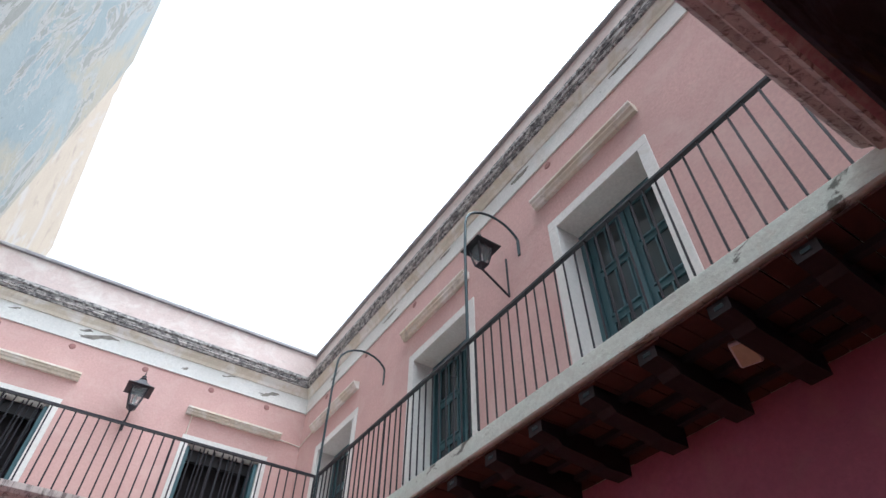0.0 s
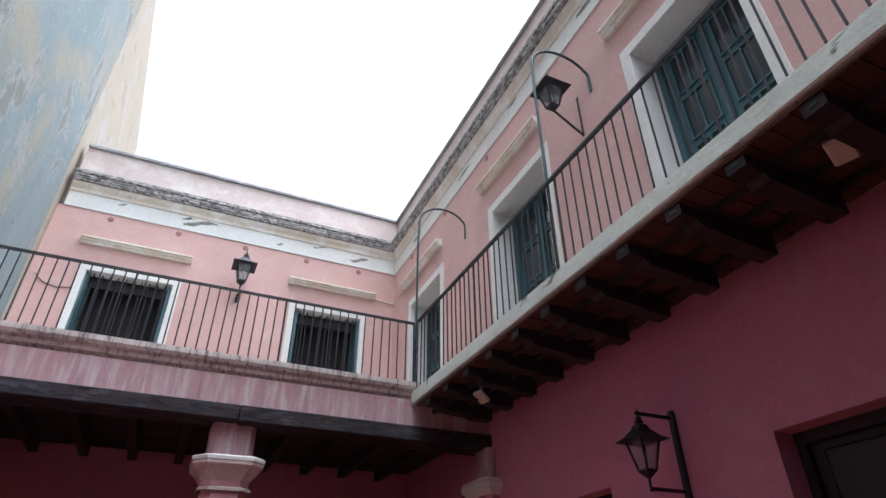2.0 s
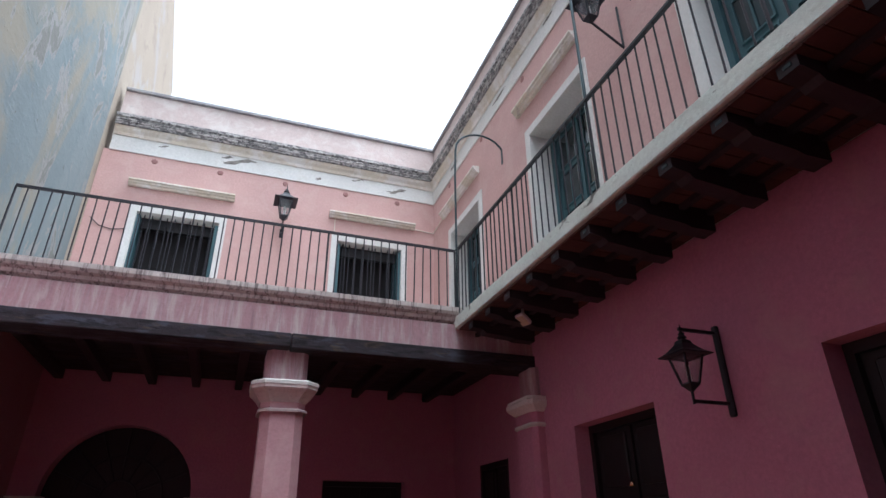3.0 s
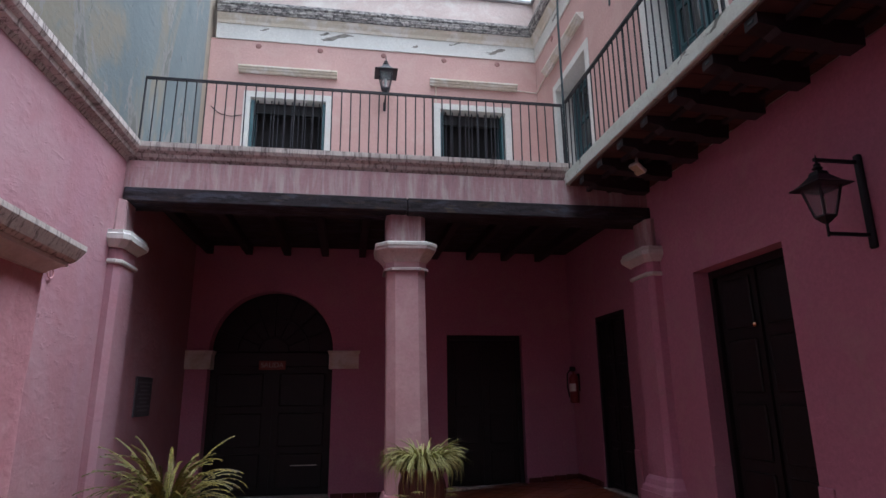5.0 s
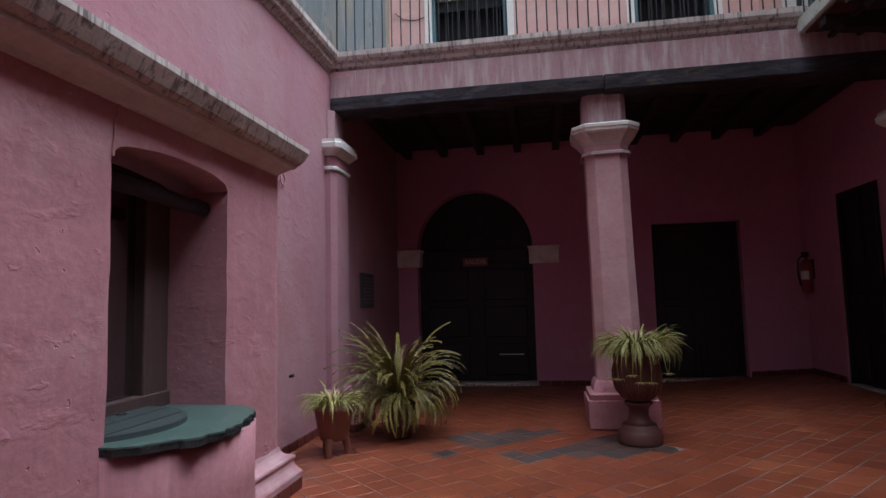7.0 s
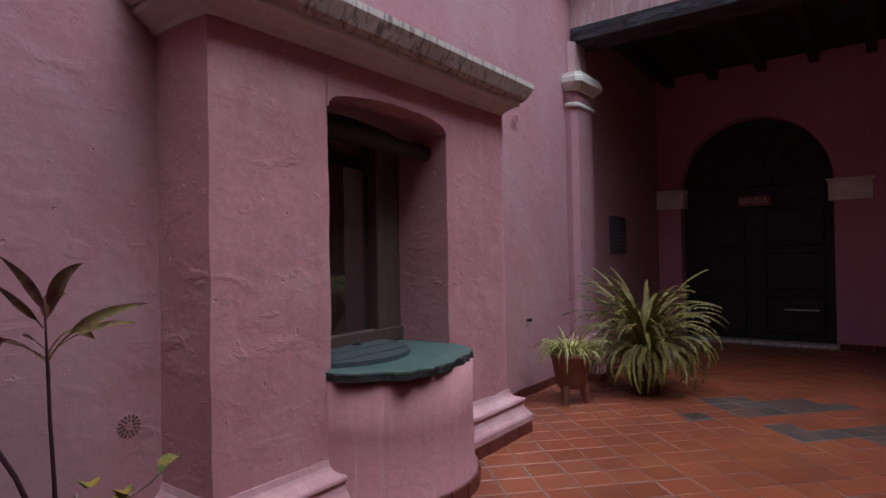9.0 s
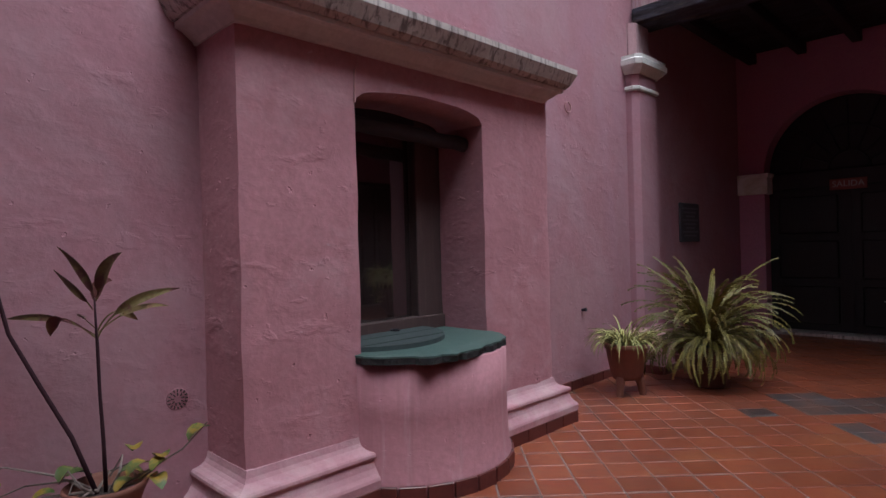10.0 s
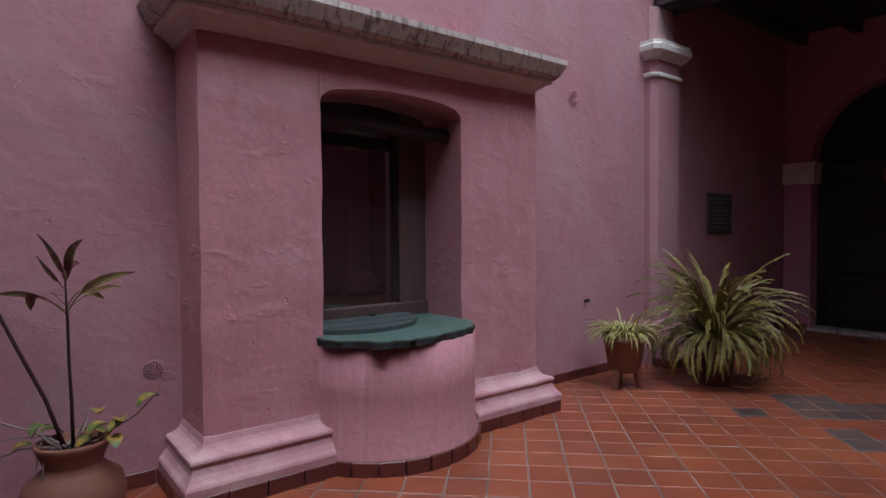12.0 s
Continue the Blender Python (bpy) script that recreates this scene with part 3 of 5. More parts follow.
def pilaster(name, label, x0, way, base, out, paint):
    """A half column against a side wall."""
    t = thing(name, label, "pilaster")
    y0, y1 = YF - 0.16, YF + 0.36

    def lay(n, rows, material, lab=""):
        bm, rings = bmesh.new(), []
        for o, z in rows:
            xa, xb = x0, x0 + way * (out + o)
            rings.append([bm.verts.new(p) for p in ((xa, y0 - o, z), (xb - way * 0.06, y0 - o, z), (xb, y0 - o + 0.06, z), (xb, y1 + o - 0.06, z), (xb - way * 0.06, y1 + o, z), (xa, y1 + o, z))])
        for p, q in zip(rings, rings[1:]):
            for i in range(6):
                bm.faces.new((p[i], p[(i + 1) % 6], q[(i + 1) % 6], q[i]))
        bm.faces.new(rings[0])
        bm.faces.new(rings[-1])
        part(n, bm, material, t, lab)
    lay("plinth", [(0.1, base), (0.1, base + 0.28)], paint)
    lay("base_moulding", [(0.085, base + 0.282), (0.075, base + 0.33), (0.05, base + 0.36), (0.035, base + 0.42), (0.01, base + 0.46)], paint)
    lay("shaft", [(0, base + 0.46), (0, 3.050)], paint)
    lay("neck_ring", [(0.01, 3.050), (0.025, 3.065), (0.025, 3.090), (0.01, 3.105)], M_WHITE, "pale painted neck ring")
    lay("neck", [(0, 3.105), (0, 3.235)], paint)
    lay("capital", [(0.02, 3.235), (0.035, 3.25), (0.07, 3.285), (0.095, 3.315), (0.1, 3.37), (0.085, 3.385), (0.085, 3.42), (0, 3.435)], M_WHITE, "stained white capital")
    lay("block", [(-0.05, 3.440), (-0.05, 3.82)], M_PINK_WEATHERED)


pilaster("west_pilaster", "pink plastered pilaster with a pale capital on the west wall", XW, 1, 0.0, 0.13, M_PINK_WEST)
pilaster("east_pilaster", "pink plastered pilaster with a pale capital on the east wall", XL + 0.1, -1, 0.18, 0.26, M_PINK)


# ---- doors and windows ----
def leaf_door(name, label, axis, face, u0, u1, z0, z1, material, panels=4, glazed=False, way=1, group=""):
    """A pair of leaves with raised panels, set into a wall; the face looks against way."""
    t = thing(name, label, "door", group, "structure")

    def slab(bm, a, b, c, d, near, far, bevel=0.0):
        n, f = sorted((face - way * near, face - way * far))
        return box(bm, n, f, a, b, c, d, bevel) if axis == "x" else box(bm, a, b, n, f, c, d, bevel)
    part("frame", slab(slab(slab(bmesh.new(), u0, u0 + 0.07, z0, z1, 0.05, -0.05), u1 - 0.07, u1, z0, z1, 0.05, -0.05), u0, u1, z1 - 0.08, z1, 0.051, -0.05), material, t)
    mid = (u0 + u1) / 2
    for a, b in ((u0 + 0.075, mid - 0.004), (mid + 0.004, u1 - 0.075)):
        leaf = part("leaf", slab(bmesh.new(), a, b, z0 + 0.02, z1 - 0.085, 0.0, -0.045), material, t)
        h = (z1 - 0.085 - z0 - 0.02) / panels
        for k in range(panels):
            c, d = z0 + 0.02 + h * k + 0.06, z0 + 0.02 + h * (k + 1) - 0.05
            if glazed and k:
                part("pane", slab(bmesh.new(), a + 0.1, b - 0.1, c, d, 0.004, -0.001), M_PANE, leaf, "dark reflecting glass")
                bars = bmesh.new()
                slab(bars, (a + b) / 2 - 0.011, (a + b) / 2 + 0.011, c, d, 0.02, 0.006)
                for e in ((a + 0.08, a + 0.1, c, d), (b - 0.1, b - 0.08, c, d), (a + 0.08, b - 0.08, c - 0.02, c), (a + 0.08, b - 0.08, d, d + 0.02)):
                    slab(bars, *e, 0.022, 0.0)
                part("glazing_bar", bars, material, leaf)
            else:
                part("panel", slab(bmesh.new(), a + 0.09, b - 0.09, c, d, 0.022, -0.001, 0.018), material, leaf)
    part("cover_strip", slab(bmesh.new(), mid - 0.025, mid + 0.025, z0 + 0.02, z1 - 0.09, 0.03, 0.0), material, t)
    return t


for i, (a, b) in enumerate(((2.42, 3.64), (5.37, 6.72), (8.60, 9.95))):
    leaf_door("door_%d" % (i + 1), "dark teal double balcony door with glazed upper panels", "x", XE + 0.36, a, b, ZS, 6.97, M_TEAL, 4, True, 1, "balcony doors")
    s = thing("door_surround", "flat white painted surround of a balcony door", "trim", "door surrounds", "structure")
    for n, y0, y1, z0, z1 in (("jamb", a - 0.13, a, ZS, 6.98), ("jamb", b, b + 0.13, ZS, 6.98), ("head", a - 0.13, b + 0.13, 6.98, 7.11)):
        part(n, one_box(XE - 0.018, XE + 0.34, y0 if n == "head" or y0 < a else y0 - 0.004, y1 if n == "head" or y0 >= b else y1 + 0.004, z0 if n == "jamb" else z0 - 0.004, z1, 0.004) if n == "jamb" else one_box(XE - 0.018, XE + 0.34, y0, y1, 6.976, z1, 0.004), M_WHITE, s)


def hood(label, axis, a, b, z):
    t = thing("hood_moulding", label, "moulding", "hood mouldings", "structure")
    prof = [(-0.01, 0), (0.05, 0), (0.06, 0.03), (0.09, 0.05), (0.09, 0.075), (0.12, 0.09), (0.12, 0.12), (-0.01, 0.135)]
    f = XE if axis == "y" else YN
    part("shelf", prism(bmesh.new(), prof, lambda u, v, s: (f - u, (a, b)[s], z + v) if axis == "y" else ((a, b)[s], f - u, z + v)), M_CREAM, t)


for a, b in ((2.26, 3.90), (5.33, 7.02), (8.55, 10.35)):
    hood("cream hood moulding above a balcony door", "y", a, b, 7.50)
for a, b in ((-1.52, 0.29), (2.08, 3.84)):
    hood("cream hood moulding above a barred window", "x", a, b, 7.50)

for k, (a, b) in enumerate(((-1.28, 0.10), (2.28, 3.58))):
    t = thing("window_%d" % (k + 1), "barred window with a white surround and painted darkness behind", "window", "barred windows", "structure")
    for n, x0, x1, z0, z1 in (("jamb", a - 0.12, a + 0.004, 4.78, 7.02), ("jamb", b - 0.004, b + 0.12, 4.78, 7.02), ("head", a - 0.12, b + 0.12, 7.016, 7.14), ("sill", a - 0.12, b + 0.12, 4.7, 4.904)):
        part(n, one_box(x0, x1, YN - 0.018, YN + 0.22, z0, z1, 0.004), M_WHITE, t)
    for x0, x1 in ((a + 0.01, a + 0.07), (b - 0.07, b - 0.01)):
        part("shutter", one_box(x0, x1, YN + 0.03, YN + 0.48, 4.91, 6.98, 0.006), M_TEAL, t, "folded-back teal shutter")
    part("transom", one_box(a + 0.07, b - 0.07, YN + 0.20, YN + 0.28, 6.80, 7.0), M_DOOR, t)
    n = round((b - a) / 0.125)
    for i in range(1, n):
        x = a + (b - a) * i / n
        part("bar", tube(bmesh.new(), [(x, YN + 0.1, 4.9), (x, YN + 0.1, 7.02)], 0.011, 6), M_IRON, t)
# solid dark blocks stand in for unlit rooms and stop light leaks
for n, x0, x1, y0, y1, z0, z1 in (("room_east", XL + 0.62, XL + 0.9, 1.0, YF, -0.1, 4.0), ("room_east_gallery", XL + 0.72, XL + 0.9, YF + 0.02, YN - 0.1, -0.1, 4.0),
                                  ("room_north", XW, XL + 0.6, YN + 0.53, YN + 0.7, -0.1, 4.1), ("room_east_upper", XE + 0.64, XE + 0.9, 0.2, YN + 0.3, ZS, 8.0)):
    structure(n, one_box(x0, x1, y0, y1, z0, z1), M_ROOM_SHADE, "unseen near-black block standing in for the darkness behind the closed doors")
# solid block right behind the windows; its darkness is only colour
structure("room_upper", one_box(XW, XE + 0.1, YN + 0.5, YN + 3.2, ZS, 7.6), M_ROOM_SHADE, "solid near-black block painted as the darkness behind the barred windows")

leaf_door("door_4", "near-black double panelled door in a deep opening", "x", XL + 0.24, 5.37, 6.80, 0.2, 2.95, M_DOOR, 4)
leaf_door("door_5", "near-black double panelled door beside the lantern", "x", XL + 0.24, 2.1, 3.55, 0.2, 3.0, M_DOOR, 4)
leaf_door("door_6", "narrow near-black door inside the gallery", "x", XL + 0.16, 8.80, 9.86, 0.2, 2.82, M_DOOR, 4)
leaf_door("door_7", "near-black double door in the gallery back wall", "y", YN + 0.2, 2.36, 3.73, 0.08, 2.65, M_DOOR, 4)
for n, x0, x1, y0, y1, z in (("doorstep", XL - 0.06, XL + 0.5, 5.33, 6.84, 0.205), ("doorstep", XL - 0.06, XL + 0.5, 2.06, 3.59, 0.205), ("doorstep", XL + 0.05, XL + 0.5, 8.77, 9.89, 0.205), ("doorstep", 2.33, 3.76, YN - 0.04, YN + 0.4, 0.10), ("doorstep", -1.66, 0.42, YN - 0.04, YN + 0.4, 0.04)):
    tagged(link(n, one_box(x0, x1, y0, y1, -0.1, z, 0.01), M_STONE), "worn grey stone doorstep", "step", "doorsteps", "structure")
for x0, y0, y1 in ((XL, 5.37, 6.80), (XL, 2.1, 3.55), (XL + 0.1, 8.80, 9.86)):
    for a in (y0 - 0.16, y1 - 0.004):
        tagged(link("jamb_plinth", one_box(x0 - 0.018, x0 + 0.22, a, a + 0.164, 0.1, 0.85, 0.006), M_PINK), "pink plastered plinth of a door jamb", "plinth", "", "structure")

# arched door
arch = thing("door_8", "near-black arched wooden door with an iron fanlight", "door", "", "structure")
lunette = [(ax + ar * math.cos(a), spring + 1.02 * math.sin(a)) for a in [math.pi * i / 24 for i in range(25)]]
part("fanlight_panel", prism(bmesh.new(), lunette, lambda u, v, s: (u, YN + 0.28 + 0.05 * s, v)), M_DOOR, arch)
for x0, x1 in ((ax - ar, ax - 0.01), (ax + 0.01, ax + ar)):
    leaf = part("leaf", one_box(x0, x1, YN + 0.24, YN + 0.3, 0.05, 2.1), M_DOOR, arch)
    for z0, z1 in ((0.15, 0.7), (0.8, 1.35), (1.45, 2.0)):
        part("panel", one_box(x0 + 0.12, x1 - 0.12, YN + 0.215, YN + 0.242, z0, z1, 0.02), M_DOOR, leaf)
part("cover_strip", one_box(ax - 0.03, ax + 0.03, YN + 0.225, YN + 0.25, 0.05, 2.1), M_DOOR, arch)
part("transom", one_box(ax - ar, ax + ar, YN + 0.2, YN + 0.32, 2.1, 2.36, 0.02), M_DOOR, arch)
for i in range(1, 8):
    a = math.pi * i / 8
    part("spoke", tube(bmesh.new(), [(ax + 0.25 * math.cos(a), YN + 0.25, spring + 0.25 * math.sin(a)), (ax + 0.97 * math.cos(a), YN + 0.25, spring + 0.98 * math.sin(a))], 0.014, 6), M_IRON, arch)
for r in (0.25, 0.6):
    part("scroll", tube(bmesh.new(), [(ax + r * math.cos(math.pi * i / 16), YN + 0.24, spring + r * math.sin(math.pi * i / 16)) for i in range(17)], 0.014, 6), M_IRON, arch)
part("bolt", one_box(-0.25, 0.18, YN + 0.2, YN + 0.213, 0.50, 0.515), M_LABEL, arch, "pale metal strip near the foot")
for x0, x1 in ((-2.06, ax - ar + 0.06), (ax + ar - 0.06, 0.83)):
    t = thing("impost", "pale plaster impost block beside the arched door", "impost", "arch imposts", "structure")
    part("block", stack(bmesh.new(), [(0.5, 0, 0.0), (0.5, 0.8, 0.0), (0.53, 0.86, 0.0), (0.55, 1.0, 0.0)], (0, 0, 0)), M_CREAM, t)
    t.location, t.scale = ((x0 + x1) / 2, YN + 0.06, 2.06), (x1 - x0, 0.26, 0.3)
sign = thing("exit_sign", "small red exit sign with pale letters over the door", "sign", at=(-0.62, YN + 0.17, 2.13))
part("plate", one_box(-0.22, 0.22, 0, 0.02, -0.075, 0.075, 0.004), M_SIGN, sign)
cu = bpy.data.curves.new("lettering", "FONT")
cu.body, cu.size, cu.align_x, cu.align_y, cu.extrude = "SALIDA", 0.115, "CENTER", "CENTER", 0.002
txt = new("lettering", cu)
txt.data.materials.append(M_SIGN_TEXT)
txt.parent, txt.matrix_basis = sign, pose(0, -0.003, 0, 90, 0, 0)


# ---- well house against the west wall ----
BX, BY0, BY1, OY0, OY1 = -1.54, 2.77, 5.33, 3.475, 4.56   # front face, ends, opening
oc, oh = (OY0 + OY1) / 2, (OY1 - OY0) / 2


def soft_skin(bm, amount, coarse):
    """Pushes every corner of a plaster skin about a little, as hand-laid render stands."""
    for v in bm.verts:
        n1, n2 = noise.noise_vector(v.co * coarse), noise.noise_vector(v.co * coarse * 3.1)
        v.co += n1 * amount + n2 * amount * 0.45
    return bm


def well_skin():
    def steps(a, b, size=0.045):
        n = max(1, round((b - a) / size))
        return [a + (b - a) * i / n for i in range(n)]
    ys = steps(BY0, OY0) + steps(OY0, OY1) + steps(OY1, BY1) + [BY1]
    low, mid, high = steps(0, 0.74), steps(0.74, 2.24), steps(2.24, 2.76) + [2.76]
    zs = low + mid + high
    k0, k1 = len(low), len(low) + len(mid)
    i0, i1 = len(steps(BY0, OY0)), len(steps(BY0, OY0)) + len(steps(OY0, OY1))
    xs = [XW - 0.01, XW + 0.14, XW + 0.29, BX]
    bm, cache = bmesh.new(), {}

    def at(i, k, d):
        if (i, k, d) not in cache:
            y, z = ys[i], zs[k]
            if i0 < i < i1 and k >= k1:
                arch = 2.24 + 0.095 * math.sqrt(max(0.0, 1 - ((y - oc) / oh) ** 2))
                z = arch + (2.76 - arch) * (z - 2.24) / (2.76 - 2.24)
            x = xs[d]
            edge = 0.012 if d == 3 and i in (0, i0, i1, len(ys) - 1) and not (i in (i0, i1) and not k0 <= k <= k1) else 0.0
            cache[(i, k, d)] = bm.verts.new((x - edge, y, z))
        return cache[(i, k, d)]
    hole = lambda i, k: i0 <= i < i1 and k0 <= k < k1
    for i in range(len(ys) - 1):
        for k in range(len(zs) - 1):
            if not hole(i, k):
                bm.faces.new((at(i, k, 3), at(i + 1, k, 3), at(i + 1, k + 1, 3), at(i, k + 1, 3)))
    for d in range(3):
        for k in range(len(zs) - 1):
            for i in (0, len(ys) - 1) + ((i0, i1) if k0 <= k < k1 else ()):
                bm.faces.new((at(i, k, d), at(i, k, d + 1), at(i, k + 1, d + 1), at(i, k + 1, d)))
        for i in range(len(ys) - 1):
            for k in (len(zs) - 1,) + ((k0, k1) if i0 <= i < i1 else ()):
                bm.faces.new((at(i, k, d), at(i, k, d + 1), at(i + 1, k, d + 1), at(i + 1, k, d)))
    return soft_skin(bm, 0.007, 3.0)


well = structure("well_house", well_skin(), M_PINK_ROUGH, "lumpy pink plastered well house with an arched opening", True)
well.data.set_sharp_from_angle(angle=radians(38))


def sweep(name, profile, path, material, parent, label=""):
    """A moulding round a path of plan points, mitred; profile: (how far out to the right of the path, z)."""
    pts = [Vector((*p, 0)) for p in path]
    rings, bm = [], bmesh.new()
    for i, p in enumerate(pts):
        ds = []
        if i:
            ds.append((p - pts[i - 1]).normalized())
        if i < len(pts) - 1:
            ds.append((pts[i + 1] - p).normalized())
        ns = [Vector((d.y, -d.x, 0)) for d in ds]
        n = ns[0] if len(ns) == 1 else (ns[0] + ns[1]) / (1 + ns[0].dot(ns[1]))
        rings.append([bm.verts.new(p + n * o + Vector((0, 0, z))) for o, z in profile])
    for a, b in zip(rings, rings[1:]):
        for k in range(len(profile)):
            j = (k + 1) % len(profile)
            bm.faces.new((a[k], a[j], b[j], b[k]))
    bm.faces.new(rings[0])
    bm.faces.new(rings[-1])
    return part(name, bm, material, parent, label)


BASE = [(-0.02, 0.085), (0.135, 0.085), (0.137, 0.128), (0.130, 0.142), (0.112, 0.160), (0.095, 0.186), (0.085, 0.214), (0.082, 0.228), (0.092, 0.234), (0.098, 0.247), (0.095, 0.261), (0.084, 0.270), (0.062, 0.274), (0.042, 0.281), (0.024, 0.293), (0.011, 0.312), (0.002, 0.345), (-0.02, 0.352)]
for name, path in (("base_moulding", [(XW, BY0), (BX, BY0), (BX, OY0)]), ("base_moulding", [(BX, OY1 + 0.02), (BX, BY1), (XW, BY1)])):
    sweep(name, BASE, path, M_WORN, well)
AROUND = [(XW, BY0 + 0.02), (BX, BY0 + 0.02), (BX, BY1 - 0.10), (XW, BY1 - 0.10)]
sweep("cornice_fillet", [(-0.02, 2.495), (0.035, 2.495), (0.05, 2.515), (0.105, 2.555), (0.135, 2.565), (0.135, 2.592), (-0.02, 2.592)], AROUND, M_FILLET, well, "pale lower fillet of the cornice")
sweep("cornice", [(-0.02, 2.593), (0.15, 2.593), (0.175, 2.62), (0.205, 2.68), (0.215, 2.70), (0.215, 2.738), (-0.02, 2.768)], AROUND, M_STONE, well, "stained grey cornice of the well house")
cx, cy, cr = -1.795, 4.03, 0.66
a_open = math.acos((BX - 0.02 - cx) / cr)
drum = structure("well_drum", lathe(bmesh.new(), [(0.05, 0.02), (cr + 0.012, 0.02), (cr + 0.012, 0.10), (cr - 0.002, 0.125), (cr - 0.012, 0.45), (cr - 0.006, 0.755), (0.05, 0.755)], (cx, cy, 0), 40, -a_open, a_open), M_DRUM,
                 "bulging pink plastered well drum streaked by water", True)
for p in drum.data.polygons:
    p.use_smooth = abs(p.normal.z) < 0.5

sill = thing("well_sill", "green slate slab with a broken dark edge on the well drum", "slab")
random.seed(5)
rim = [(-1.60, 3.40), (-1.44, 3.43), (-1.32, 3.50), (-1.22, 3.58), (-1.135, 3.68), (-1.10, 3.79), (-1.095, 3.93), (-1.12, 4.08), (-1.15, 4.22), (-1.20, 4.35), (-1.27, 4.46), (-1.36, 4.56), (-1.52, 4.57), (-2.02, 4.56), (-2.02, 3.478), (-1.56, 3.478)]
rim = [(cx + (x - cx) * 0.955, cy + (y - cy) * 0.955) if 2 <= i <= 11 else (x, y) for i, (x, y) in enumerate(rim)]
ragged = []
for i, (x, y) in enumerate(rim[:13]):
    nx, ny = rim[i + 1]
    for k in range(3):
        f = k / 3
        ragged.append((x + (nx - x) * f + random.uniform(-0.022, 0.012), y + (ny - y) * f + random.uniform(-0.012, 0.012)))
outline = ragged + rim[13:]
part("slab", prism(bmesh.new(), outline, lambda u, v, s: (u, v, 0.793 + 0.01 * s)), M_SLATE, sill)
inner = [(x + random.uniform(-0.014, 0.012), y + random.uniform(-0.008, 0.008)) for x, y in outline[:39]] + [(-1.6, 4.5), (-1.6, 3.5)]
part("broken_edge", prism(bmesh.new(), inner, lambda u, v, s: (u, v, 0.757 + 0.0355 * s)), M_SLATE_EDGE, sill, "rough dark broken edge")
lid = thing("wooden_cover", "half-round grey-green board cover lying on the slate slab", "cover")
disc = [(-1.97 + 0.56 * math.cos(a) * 0.93, 3.84 + 0.50 * math.sin(a)) for a in [-math.pi / 2 + math.pi * i / 20 for i in range(21)]]
disc = [(x, min(max(y, 3.485), 4.5)) for x, y in disc]
for i, (lo, hi) in enumerate(((-1.98, -1.80), (-1.797, -1.62), (-1.617, -1.40))):
    ys = [y for x, y in disc if lo <= x <= hi] or [3.7, 4.0]
    seg = [(x, y) for x, y in disc if lo - 0.02 <= x <= hi + 0.02]
    seg = [(min(max(x, lo), hi), y) for x, y in seg]
    part("board", prism(bmesh.new(), seg, lambda u, v, s: (u, v, 0.804 + 0.028 * s)), M_LID, lid)
for y in (3.62, 4.02):
    part("hook", tube(bmesh.new(), [(-1.90 + 0.03 * math.cos(a), y + 0.03 * math.sin(a), 0.845) for a in [2 * math.pi * i / 10 for i in range(11)]], 0.006, 6), M_IRON, lid)
log = thing("well_log", "thick dark round timber across the well opening", "beam")
random.seed(8)
part("timber", tube(bmesh.new(), [(-1.73 + random.uniform(-0.006, 0.006), 3.40 + 0.12 * i, 2.165 - 0.004 * i + random.uniform(-0.006, 0.006)) for i in range(11)], [0.05 + random.uniform(-0.005, 0.005) for _ in range(11)], 12), M_JOIST, log, smooth=True)
M_VARNISH = glassy("dark_mirroring_glass", (0.03, 0.02, 0.02), 0.03, 1.0)
M_VARNISH.node_tree.nodes["Principled BSDF"].inputs["IOR"].default_value = 2.2
shutter = thing("well_shutter", "dark glazed wooden shutter closing the back of the well opening", "shutter")
part("leaf", one_box(-2.10, -2.055, 3.42, 4.31, 0.74, 2.5), M_VARNISH, shutter, "dark reflecting glazed leaf")
part("post", one_box(-2.10, -1.985, 4.32, 4.60, 0.80, 2.5, 0.006), M_BROWN, shutter)
part("rail", one_box(-2.05, -1.965, 3.43, 4.60, 0.803, 0.90, 0.006), M_BROWN, shutter)
part("head", one_box(-2.09, -1.99, 3.43, 4.60, 2.20, 2.5, 0.006), M_JOIST, shutter)
# added block, hidden by the shutter, that keeps light out of the opening
structure("wall_well_back", one_box(-2.6, -2.101, 3.3, 4.7, 0.5, 2.6), M_ROOM_SHADE, "unseen near-black block added to close the hole behind the well shutter")
cable = thing("wall_cable", "thin painted cable running down the well house", "cable")
part("wire", tube(bmesh.new(), [(BX + 0.006, 3.50, 2.54), (BX + 0.007, 3.49, 2.44), (BX + 0.006, 3.465, 2.40), (BX + 0.006, 3.462, 2.22)], 0.006, 6), M_CABLE, cable)

# ---- wall fittings ----
vent = thing("wall_vent", "small round perforated vent in the pink wall", "vent", at=(XW, 2.62, 0.65))
part("disc", lathe(bmesh.new(), [(0.001, -0.012), (0.056, -0.012), (0.057, 0.0), (0.054, 0.002), (0.001, 0.002)], steps=24), M_PINK_WEST, vent).matrix_basis = pose(0, 0, 0, 0, 90, 0)
for r, n in ((0.045, 16), (0.026, 9)):
    for i in range(n):
        a = 2 * math.pi * i / n
        part("slot", one_box(-0.002, 0.0025, -0.003, 0.003, -0.007, 0.007), M_BROWN, vent).matrix_basis = Matrix.Translation((0.004, r * math.sin(a), r * math.cos(a))) @ pose(0, 0, 0, -math.degrees(a), 0, 0)
ring = thing("wall_ring", "small painted iron ring on the wall", "ring", at=(XW, 6.29, 2.70))
